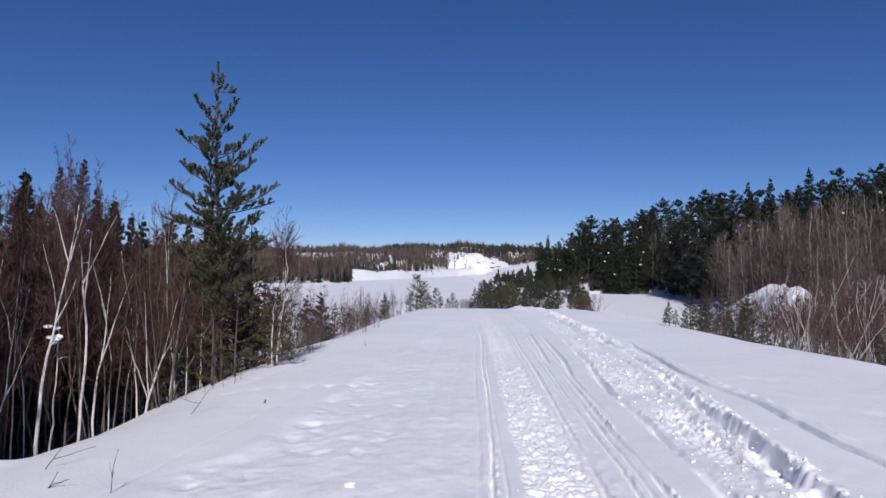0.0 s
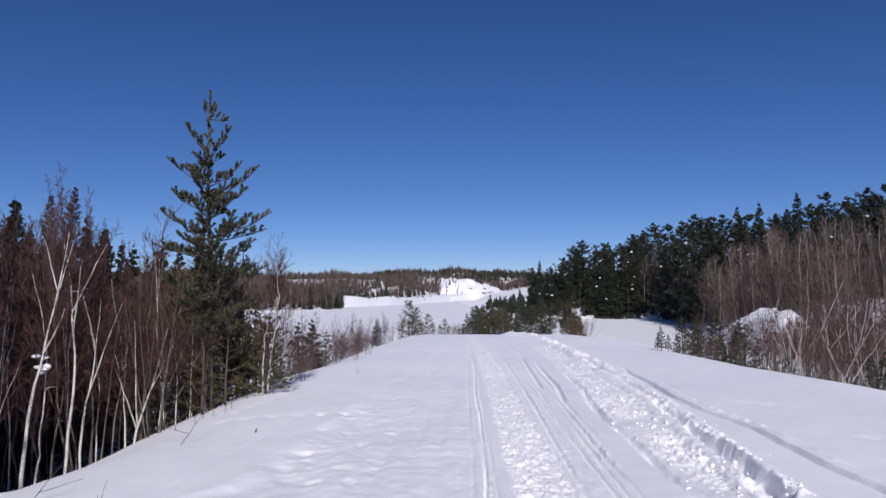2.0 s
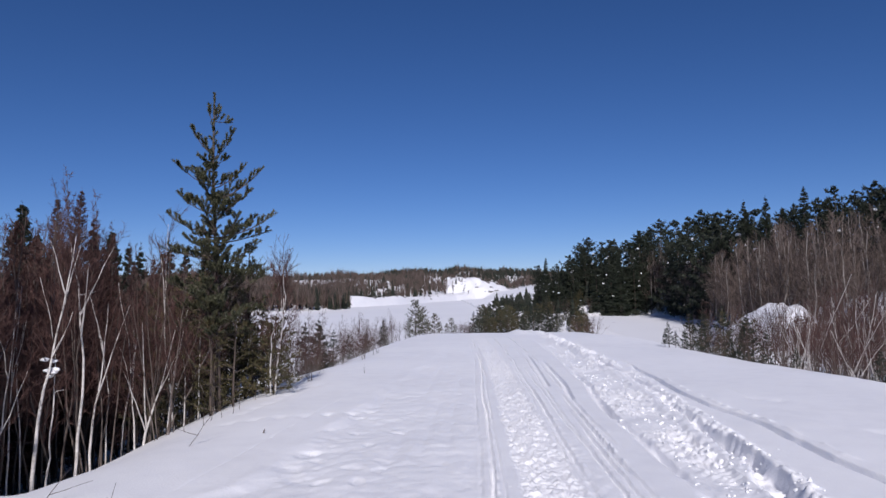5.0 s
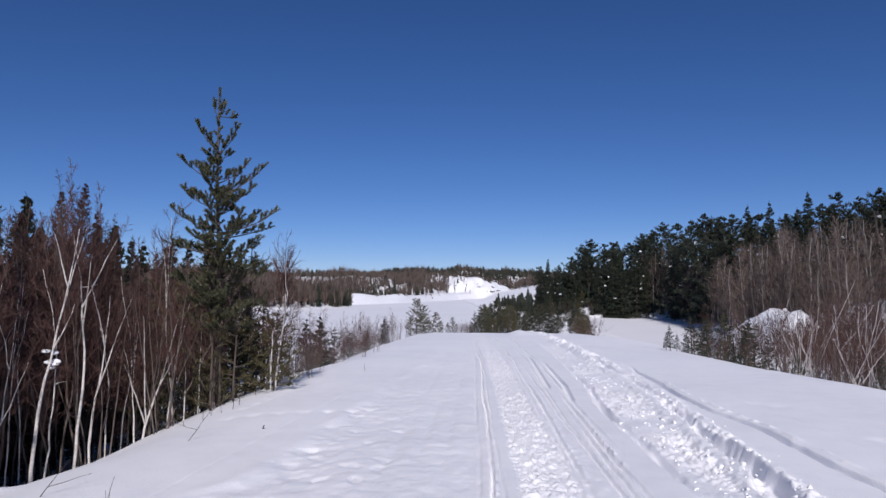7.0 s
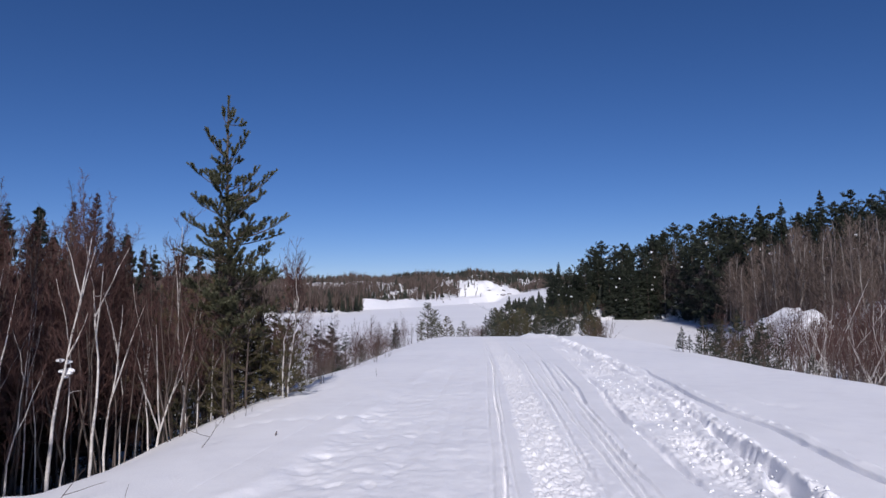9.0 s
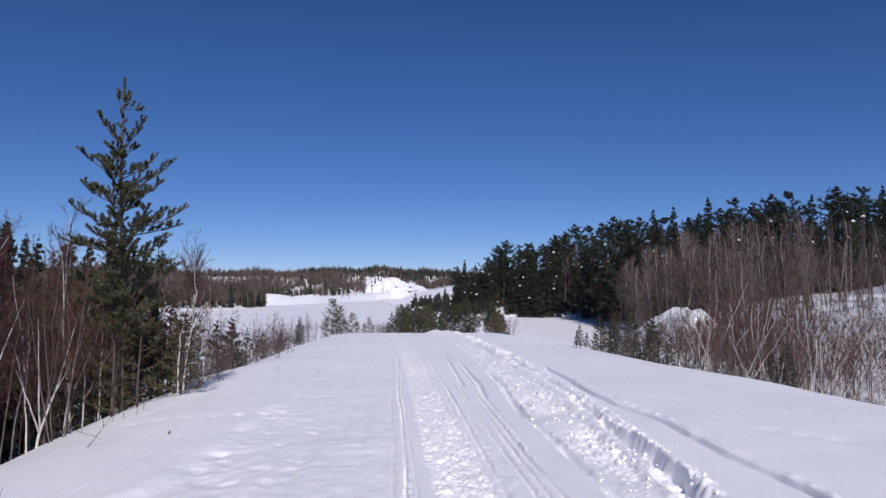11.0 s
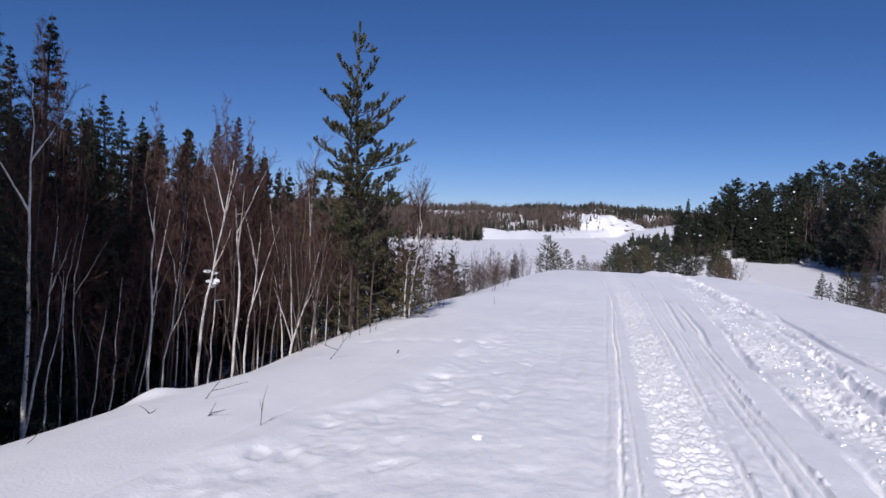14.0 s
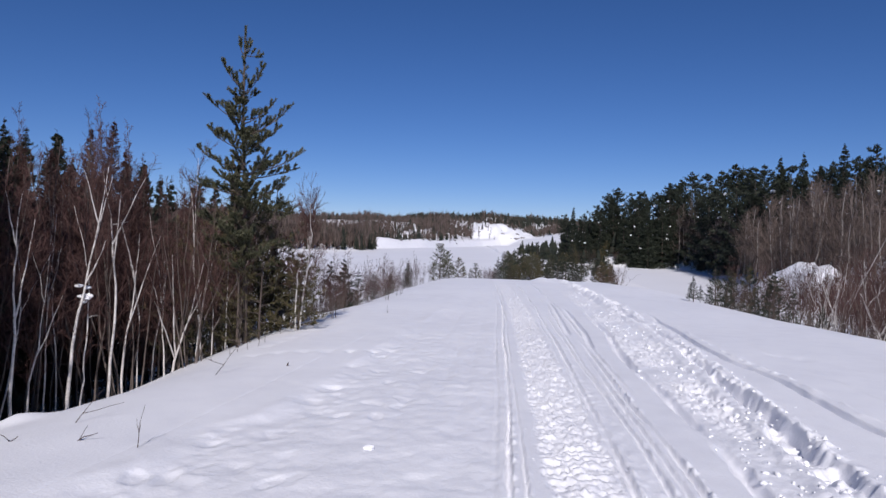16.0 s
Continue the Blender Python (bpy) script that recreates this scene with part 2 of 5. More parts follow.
    z = z + band * (-0.035 + patch * (0.030 * np.maximum(0.55 - 2.2 * crag, -0.25) + 0.030 * np.maximum(value_noise(x * 14, y * 12), -0.3) + 0.022 * value_noise(x * 29, y * 25)) + 0.03 * fbm(x * 1.9, y * 1.5, 2))
    # deep rut with a broken rim, filling up toward the crest
    q = x - rut_x - 0.6 * wob
    deep = (0.12 * step(12.5, 6.5, y) + 0.06) * np.clip(0.85 + 0.5 * value_noise(y * 1.4, 6.6) + 0.3 * value_noise(y * 3.7, 1.9), 0.1, 1.25) * step(24, 15, y)
    ragged = q + 0.05 * value_noise(y * 1.1, 1.1) + 0.03 * value_noise(x * 4.0, y * 2.4) + 0.009 * value_noise(x * 12, y * 9)
    wide = 0.055 + 0.05 * step(9, 5.5, y)
    z = z - deep * step(-wide - 0.04, -wide + 0.01, ragged) * (1 - step(wide - 0.02, wide + 0.06, ragged))
    z = z + step(16, 9, y) * gauss(q - wide - 0.02, 0.09) * (0.022 * value_noise(x * 17, y * 14) + 0.016 * value_noise(x * 31, y * 27))
    z = z + step(30, 20, y) * (0.035 * gauss(q - 0.2, 0.06) + 0.02 * gauss(q + 0.22, 0.06)) * (0.2 + 1.2 * np.maximum(0, value_noise(x * 10, y * 9)))
    z = z + step(18, 10, y) * gauss(q, 0.12) * (0.07 * np.maximum(0, value_noise(x * 7, y * 5)) + 0.025 * value_noise(x * 15, y * 13))
    # bank of thrown snow toward the crest
    z = z + 0.15 * gauss(q - 0.02, 0.24) * step(13, 19, y) * step(48, 40, y) * np.clip(0.6 + 1.1 * fbm(x * 3.1, y * 2.4, 3), 0, 2)
    z = z + 0.24 * np.exp(-((x - 3.9) / 0.5) ** 2 - ((y - 35) / 1.6) ** 2)
    # outer rut
    o = x - np.interp(y, (-6, 4, 5.5, 7, 8.5, 10, 11.1, 13.4, 15.8, 19), (2.9, 3.5, 3.6, 3.68, 3.84, 3.85, 3.9, 4.19, 4.42, 4.7)) - 0.5 * wob
    ragged = o + 0.03 * value_noise(y * 1.1, 3.3) + 0.01 * value_noise(y * 4.0, 0.7)
    z = z - step(18, 14, y) * 0.13 * np.clip(0.9 + 0.3 * value_noise(y * 0.9, 4.1), 0.5, 1.2) * step(-0.085, -0.045, ragged) * (1 - step(0.03, 0.06, ragged))
    z = z + step(17, 13, y) * 0.025 * gauss(o - 0.15, 0.05) * (0.3 + 1.2 * np.maximum(0, value_noise(x * 9, y * 7)))
    # faint filled prints on the untouched side
    for px, py in ((4.75, 10.4), (4.9, 10.1), (4.85, 7.6), (5.0, 7.2), (5.2, 6.9)):
        z = z - 0.03 * np.exp(-((x - px) / 0.10) ** 2 - ((y - py) / 0.16) ** 2)
    # old wide lane with footsteps on the other side
    l = x - np.interp(y, (-6, 3.3, 4.8, 6.4, 8.3, 12, 20, 30), (-3.2, -2.5, -2.15, -1.72, -1.45, -1.08, -0.22, 0.7))
    lane = step(-0.16, 0.2, l + 0.14 * value_noise(y * 1.3, 5.2)) * step(0.30, 0.0, x - 0.046 * y) * step(32, 20, y)
    tramp = step(1.1, 0.25, l) * step(13, 7, y)
    z = z - 0.03 * lane + 0.016 * gauss(l + 0.05 * value_noise(y * 0.8, 6.1), 0.12) * step(26, 18, y) * (0.7 + 0.6 * value_noise(y * 1.2, 2.4))
    z = z + lane * (0.009 * fbm(x * 1.7 - y * 0.6, y * 3.4, 3) + 0.010 * fbm(x * 7, y * 5, 3))
    z = z - lane * tramp * 0.011 * step(0.0, 0.6, value_noise(x * 4.1 + 9, y * 3.3) + 0.4 * value_noise(x * 9, y * 8))
    z = z + lane * tramp * 0.007 * value_noise(x * 9, y * 8)
    for k in range(4):
        gr = x - (-0.85 + 0.27 * k + 0.047 * y) - 0.5 * wob
        z = z - 0.010 * gauss(gr, 0.07) * step(28, 14, y) * np.clip(0.6 + value_noise(y * 0.5, 4.0 * k), 0, 1.2)
    return z


def trail_prints(x, y, z):
    """Small animal prints in two lines on the shoulder."""
    for k in range(15):
        px, py = (-2.95 + 0.075 * k, 10.2 + 0.42 * k) if k < 9 else (-2.9 + 0.32 * (k - 9), 9.3 + 0.1 * (k - 9))
        z = z - 0.035 * np.exp(-(((x - px) / 0.07) ** 2 + ((y - py) / 0.10) ** 2))
    r_ = np.random.default_rng(5)
    for k in range(34):
        py = 4.3 + 7 * r_.random() ** 1.4
        px = float(np.interp(py, (3.3, 6.4, 12), (-2.5, -1.72, -1.08))) + (0.05 + 0.9 * r_.random() ** 1.5) * 1.2
        a = r_.normal() * 0.5
        u, w = (x - px) * math.cos(a) - (y - py) * math.sin(a), (x - px) * math.sin(a) + (y - py) * math.cos(a)
        q = (u / 0.06) ** 2 + (w / 0.11) ** 2
        z = z - (0.006 + 0.012 * r_.random()) * step(1.9, 0.1, q * (1 + 0.5 * value_noise(x * 9, y * 9)))
    return z


def axis_values(lo, fine_lo, fine_hi, hi, fine_step, grow):
    mid = list(np.arange(fine_lo, fine_hi, fine_step))
    out, v, d = [], fine_lo, fine_step
    while v > lo:
        d = d * (1 + grow)
        v -= d
        out.append(v)
    up, v, d = [], mid[-1], fine_step
    while v < hi:
        d = d * (1 + grow)
        v += d
        up.append(v)
    return np.array(out[::-1] + mid + up)


def quick_mesh(name, verts, faces, mat, smooth=False):
    """faces: an (n, 3) or (n, 4) array."""
    verts, faces = np.asarray(verts, np.float32), np.asarray(faces, np.int32)
    me = bpy.data.meshes.new(name)
    n, k = faces.shape
    me.vertices.add(len(verts))
    me.vertices.foreach_set("co", verts.ravel())
    me.loops.add(n * k)
    me.loops.foreach_set("vertex_index", faces.ravel())
    me.polygons.add(n)
    me.polygons.foreach_set("loop_start", np.arange(0, n * k, k, dtype=np.int32))
    me.update(calc_edges=True)
    if smooth:
        me.polygons.foreach_set("use_smooth", np.ones(n, bool))
    me.materials.append(mat)
    me.validate()
    return me


def grid_faces(ny, nx):
    i = np.arange(ny * nx).reshape(ny, nx)
    return np.stack([i[:-1, :-1], i[:-1, 1:], i[1:, 1:], i[1:, :-1]], -1).reshape(-1, 4)


TRAIL_END = 44.0
trail_left = lambda y: -3.0 + 0.115 * y
trail_right = lambda y: 3.75 + 0.095 * y
gx = axis_values(-3200, -3.6, 8.0, 3200, 0.08, 0.065)
gy = axis_values(-1500, 3.6, 9.0, 9.1, 0.07, 0.08)[:-2]
tail, v = [], gy[-1]
while v < 3400:
    v += max(0.07, 0.010 * v if v < 45 else (0.012 if v < 270 else 0.007 if v < 520 else 0.02) * v)
    tail.append(v)
gy = np.concatenate([gy, tail])
GX, GY = np.meshgrid(gx, gy)
GZ = trail_prints(GX, GY, ground_height(GX, GY))
inside = np.minimum(np.minimum(GX - trail_left(GY), trail_right(GY) - GX), np.minimum(GY + 6.0, TRAIL_END - GY))
GZ = GZ - 0.3 * step(0.08, 0.3, inside)
ground = new("ground", quick_mesh("ground", np.stack([GX, GY, GZ], -1).reshape(-1, 3), grid_faces(len(gy), len(gx)), SNOW, True))
tagged(ground, "snow-covered ground, smooth drifts and a rounded embankment", "ground", kind="structure")

# the driven lane: a finer sheet that follows the ruts
ty, v = [-6.0], -6.0
while v < TRAIL_END:
    v += 0.16 if v < 2.9 else max(0.021, 0.0045 * v)
    ty.append(min(v, TRAIL_END))
ty = np.array(ty)
tu = np.linspace(0, 1, 560)
TU, TY = np.meshgrid(tu, ty)
TX = trail_left(TY) + TU * (trail_right(TY) - trail_left(TY))
TZ = trail_prints(TX, TY, ground_height(TX, TY)) + 0.003
rim = np.minimum(np.minimum(TU, 1 - TU) * 130, np.minimum(TY + 6.0, TRAIL_END - TY) * 6)
TZ = TZ - 0.014 * (1 - np.clip(rim, 0, 1))
trail = new("trail", quick_mesh("trail", np.stack([TX, TY, TZ], -1).reshape(-1, 3), grid_faces(len(ty), len(tu)), SNOW, True))
tagged(trail, "packed snowmobile trail with tread marks, grooves and deep ruts", "trail", kind="structure")

lx, ly = np.linspace(-420, 420, 61), np.linspace(-60, 480, 61)
LX, LY = np.meshgrid(lx, ly)
lake = new("frozen_lake", quick_mesh("frozen_lake", np.stack([LX, LY, LAKE + 0.03 * fbm(LX * 0.03, LY * 0.03)], -1).reshape(-1, 3), grid_faces(61, 61), FAR_SNOW, True))
tagged(lake, "frozen lake under smooth white snow", "lake", kind="structure")


def gz(x, y):
    return float(ground_height(x, y, False))


def spot(az, d):
    """A place on the ground, by bearing from the road's axis (degrees) and distance."""
    x, y = d * math.sin(radians(az)), d * math.cos(radians(az))
    return Vector((x, y, gz(x, y)))


def level(d, el):
    """The height at distance d that stands el degrees above the eye."""
    return EYE + d * math.tan(radians(el))


# ---- plant parts ----


class Tubes:
    """Collects tapered tubes into one mesh."""

    def __init__(self):
        self.v, self.f, self.n = [], [], 0

    def add(self, pts, radii, sides=4):
        pts = np.asarray(pts, float)
        k = len(pts)
        d = np.gradient(pts, axis=0)
        d /= np.linalg.norm(d, axis=1, keepdims=True) + 1e-9
        ref = np.where(np.abs(d[:, 2:3]) < 0.9, [[0, 0, 1.0]], [[1.0, 0, 0]])
        a = np.cross(d, ref)
        a /= np.linalg.norm(a, axis=1, keepdims=True) + 1e-9
        b = np.cross(d, a)
        t = np.arange(sides) * 2 * np.pi / sides
        ring = pts[:, None] + np.asarray(radii)[:, None, None] * (a[:, None] * np.cos(t)[None, :, None] + b[:, None] * np.sin(t)[None, :, None])
        self.v.append(ring.reshape(-1, 3))
        i = np.arange(k - 1)[:, None] * sides + self.n
        j = np.arange(sides)[None]
        jn = (j + 1) % sides
        self.f.append(np.stack([i + j, i + jn, i + sides + jn, i + sides + j], -1).reshape(-1, 4))
        self.n += k * sides

    def blade(self, p, q, r):
        """A thin two-sided sliver, for the finest twigs."""
        d = np.cross(q - p, [0.31, -0.83, 0.47])
        d *= r / (np.linalg.norm(d) + 1e-9)
        self.v.append(np.stack([p - d, p + d, q + 0.4 * d, q - 0.4 * d]))
        self.f.append(np.arange(4)[None] + self.n)
        self.n += 4

    def mesh(self, name, mat):
        return quick_mesh(name, np.concatenate(self.v), np.concatenate(self.f), mat, True)


def needles(p0, p1, n, length, width, forward, rng):
    """Needle strokes round each shoot p0-p1."""
    p0, p1 = np.asarray(p0), np.asarray(p1)
    s = len(p0)
    t = rng.random((s, n, 1))
    base = p0[:, None] * (1 - t) + p1[:, None] * t
    ax = p1 - p0
    ax = ax / (np.linalg.norm(ax, axis=1, keepdims=True) + 1e-9)
    rad = rng.normal(size=(s, n, 3))
    rad -= (rad * ax[:, None]).sum(-1, keepdims=True) * ax[:, None]
    rad /= np.linalg.norm(rad, axis=-1, keepdims=True) + 1e-9
    d = ax[:, None] * forward + rad * (1 - 0.5 * forward)
    d /= np.linalg.norm(d, axis=-1, keepdims=True)
    side = np.cross(d, rng.normal(size=(s, n, 3)))
    side /= np.linalg.norm(side, axis=-1, keepdims=True) + 1e-9
    ln = length * (0.7 + 0.6 * rng.random((s, n, 1)))
    v = np.stack([base - side * width / 2, base + side * width / 2, base + d * ln], 2).reshape(-1, 3)
    return v, np.arange(len(v)).reshape(-1, 3)


def wiggle(p0, p1, k, amp, rng, sag=0.0):
    t = np.linspace(0, 1, k)[:, None]
    p = np.asarray(p0) * (1 - t) + np.asarray(p1) * t
    n = rng.normal(size=(k, 3)) * amp
    n[0] = 0
    p = p + np.cumsum(n, 0) * 0.6
    p[:, 2] += sag * 4 * (t * (1 - t))[:, 0]
    return p


def conifer(rng, h, base, reach, shape, whorls, per, rise, tip_up, twig_gap, twig_len, n, nl, nw, forward, trunk_r, keep=1.0, limbs=True, loose=0.45):
    """Trunk with limbs, and the shoots of a crown. shape(u): reach at height fraction u of the crown."""
    wood, a, b, short = Tubes(), [], [], []
    lean = rng.normal(size=2) * 0.015 * h
    trunk = np.array([[lean[0] * u * u + 0.01 * h * math.sin(5 * u + 1), lean[1] * u * u, h * u] for u in np.linspace(0, 1, 12)])
    trunk[:, :2] -= trunk[0, :2]
    trunk[0, 2] = -0.4
    wood.add(trunk, trunk_r * (1 - np.linspace(0, 1, 12)) ** 0.8 + 0.006, 7)
    at = lambda z: np.array([np.interp(z, trunk[:, 2], trunk[:, 0]), np.interp(z, trunk[:, 2], trunk[:, 1]), z])
    zs = base + (h * 0.985 - base) * np.linspace(0, 1, whorls) ** 0.95
    for z in zs:
        u = (z - base) / (h - base)
        turn = rng.random() * 6.28
        for k in range(per):
            if rng.random() > keep:
                continue
            az = turn + k * 6.283 / per + rng.normal() * 0.25
            ln = reach * shape(u) * (0.65 + 0.5 * rng.random())
            out = np.array([math.cos(az), math.sin(az), 0])
            p0 = at(min(h * 0.99, z + rng.normal() * loose * (1 - 0.6 * u) * (h - base) / whorls))
            slope = rise(u) + rng.normal() * 0.08
            m = 4
            t = np.linspace(0, 1, m)[:, None]
            limb = p0 + out * ln * t + np.array([0, 0, 1.0]) * ln * (slope * t + tip_up * t ** 2.5) + np.cumsum(rng.normal(size=(m, 3)) * 0.018 * ln, 0)
            if limbs:
                wood.add(limb, np.linspace(max(0.007, 0.022 * ln), 0.004, m), 3)
            count = max(2, int(ln / twig_gap))
            for i in range(count):
                s = 0.18 + 0.82 * (i + 0.6 * rng.random()) / count
                q = np.array([np.interp(s, t[:, 0], limb[:, c]) for c in range(3)])
                fwd = limb[min(m - 1, int(s * (m - 1)) + 1)] - limb[int(s * (m - 1) * 0.999)]
                fwd = fwd / (np.linalg.norm(fwd) + 1e-9)
                sd = np.cross(fwd, [0, 0, 1.0])
                for sgn in (-1, 1):
                    d = fwd * 0.75 + sgn * sd * (0.75 + 0.3 * rng.random()) + np.array([0, 0, 1.0]) * (rng.normal() * 0.25 + tip_up * 0.5)
                    tl = min(twig_len, 0.5 * ln + 0.02 * h * (1 - u) ) * (0.6 + 0.7 * rng.random()) * (1.15 - 0.6 * s)
                    short.append(min(1.0, 0.3 + 0.5 * ln / nl / 2))
                    a.append(q)
                    b.append(q + d / np.linalg.norm(d) * tl)
            short.append(min(1.0, 0.3 + 0.5 * ln / nl / 2))
            a.append(limb[-2])
            b.append(limb[-1] + (limb[-1] - limb[-2]) * 0.3)
    short.append(0.4)
    a.append(at(h * 0.96))
    b.append(at(h) + np.array([0, 0, 0.02 * h]))
    v, f = needles(np.array(a), np.array(b), n, nl * np.array(short)[:, None, None], nw, forward, rng)
    return wood, v, f


def thing(name, at, label, category, group=""):
    ob = new(name)
    ob.empty_display_size = 0.2
    ob.location = at
    return tagged(ob, label, category, group)


def part(name, mesh, parent, label=""):
    ob = new(name, mesh)
    ob.parent = parent
    return tagged(ob, label) if label else ob


def snow_lumps(rng, places, size):
    """Rounded pads of snow lying on boughs."""
    vs, fs, n = [], [], 0
    for p in places:
        bm = bmesh.new()
        bmesh.ops.create_icosphere(bm, subdivisions=2, radius=1)
        s = size * (0.6 + 0.8 * rng.random(3)) * np.array([1.3, 1.0, 0.65])
        co = np.array([v.co for v in bm.verts])
        co = co * (1 + 0.35 * value_noise(co[:, 0] * 1.7 + 9 * p[0], co[:, 1] * 1.7 + co[:, 2] * 1.3))[:, None] * s + p
        vs.append(co)
        fs.append(np.array([[v.index for v in f.verts] for f in bm.faces]) + n)
        n += len(co)
        bm.free()
    return quick_mesh("snow_pad", np.concatenate(vs), np.concatenate(fs), SNOW, True)


def place_conifer(name, at, made, needle_mat, bark, label, group, turn=0.0, scale=1.0, tilt=0.0):
    wood, v, f = made
    ob = thing(name, at, label, "tree", group)
    ob.rotation_euler = (0, tilt, turn)
    ob.scale = (scale, scale, scale)
    part("trunk", wood.mesh("trunk", bark), ob)
    part("crown", quick_mesh("crown", v, f, needle_mat), ob)
    return ob


def bare_wood(rng, stems, branches, reach, up, twigs, subtwigs, start=0.35, stem_sides=6, min_r=0.004):
    """For each bare stem (foot, top, foot radius): its wood and its branches with their twigs."""
    out = []
    for foot, top, rad in stems:
        wood, fine = Tubes(), Tubes()
        foot, top = np.asarray(foot, float), np.asarray(top, float)
        ln = np.linalg.norm(top - foot)
        k = 10
        line = wiggle(foot, top, k, 0.036 * ln / 3, rng)
        line[0, 2] -= 0.3
        wood.add(line, rad * (1 - 0.85 * np.linspace(0, 1, k)) + min_r * 0.5, stem_sides)
        for i in range(branches):
            s = start + (1 - start) * ((i + rng.random()) / branches)
            q = np.array([np.interp(s * (k - 1), np.arange(k), line[:, c]) for c in range(3)])
            az = rng.random() * 6.283
            bl = reach * ln * (1.12 - s) * (0.5 + 0.8 * rng.random())
            d = np.array([math.cos(az), math.sin(az), up + 0.4 * rng.normal() * 0.5])
            d /= np.linalg.norm(d)
            end = q + d * bl
            bline = wiggle(q, end, 4, 0.03 * bl, rng)
            bline[:, 2] += 0.12 * bl * np.linspace(0, 1, 4) ** 2
            r0 = max(min_r, rad * (1 - 0.85 * s) * 0.4)
            (wood if r0 > 2.6 * min_r else fine).add(bline, np.linspace(r0, min_r * 0.7, 4), 3)
            for j in range(twigs):
                w = 0.25 + 0.75 * rng.random()
                g = np.array([np.interp(w * 3, np.arange(4), bline[:, c]) for c in range(3)])
                td = d + rng.normal(size=3) * 0.55 + np.array([0, 0, 0.25])
                td /= np.linalg.norm(td)
                tl = bl * (0.25 + 0.35 * rng.random())
                tline = wiggle(g, g + td * tl, 3, 0.04 * tl, rng)
                fine.blade(tline[0], tline[1], min_r)
                fine.blade(tline[1], tline[2], min_r * 0.7)
                for _ in range(subtwigs):
                    w2 = 0.3 + 0.7 * rng.random()
                    g2 = tline[0] * (1 - w2) + tline[-1] * w2
                    sd = td + rng.normal(size=3) * 0.6
                    sd /= np.linalg.norm(sd)
                    fine.blade(g2, g2 + sd * tl * 0.5, min_r * 0.8)
        out.append((wood, fine))
    return out


def place_bare(name, at, made, bark, twig, label, category, group, turn=0.0, scale=1.0):
    ob = thing(name, at, label, category, group)
    ob.rotation_euler, ob.scale = (0, 0, turn), (scale, scale, scale)
    for wood, fine in made:
        stem = part("stem", wood.mesh("stem", bark), ob)
        tagged(part("branchwork", fine.mesh("branchwork", twig), stem), kind="stuff")
    return ob


def again(src, at, turn, scale):
    return copy_thing(src, Matrix.LocRotScale(at, Euler((0, 0, turn)), None) @ Matrix.Scale(scale / src.scale[0], 4))


# ---- the tall pine on the shoulder ----
rng = np.random.default_rng(11)
at = spot(-18.0, 12.6)
PINE_H = level(12.6, 16.0) - at.z
# limbs seen against the sky: drop of the fork below the top, reach to the side, rise of the tip
LIMBS_UP = [(0.50, -0.17, 0.26), (0.50, 0.14, 0.18), (0.52, 0.21, 0.00), (0.48, 0.06, 0.2), (1.12, -0.35, 0.40), (1.10, -0.16, 0.36), (1.14, 0.32, 0.38), (1.16, 0.25, 0.10),
            (1.62, -0.66, 0.36), (1.60, -0.40, 0.22), (1.64, 0.53, 0.34), (1.66, 0.38, 0.14), (1.70, -0.2, 0.2), (2.12, -0.58, 0.28), (2.10, 0.78, 0.42)]
LIMBS_LOW = [(2.16, 0.62, 0.24), (2.2, -0.5, 0.1), (2.2, 0.3, 0.2), (2.58, -0.78, 0.26), (2.60, -0.46, 0.28), (2.58, 0.72, 0.44), (2.62, 0.98, 0.36), (2.66, 0.84, 0.2), (2.7, 0.4, 0.3),
             (3.04, -0.88, 0.16), (3.08, -0.72, 0.02), (3.02, 0.74, 0.3), (3.10, 0.80, 0.0), (3.08, 0.5, 0.15), (3.45, -0.82, 0.12), (3.48, -0.56, -0.06), (3.44, 0.66, 0.08), (3.5, 0.8, 0.2), (3.5, 0.36, 0.2),
             (3.85, -0.74, 0.1), (3.9, 0.7, 0.06), (3.9, -0.4, 0.1), (4.2, 0.6, 0.0), (4.2, -0.7, 0.0)]


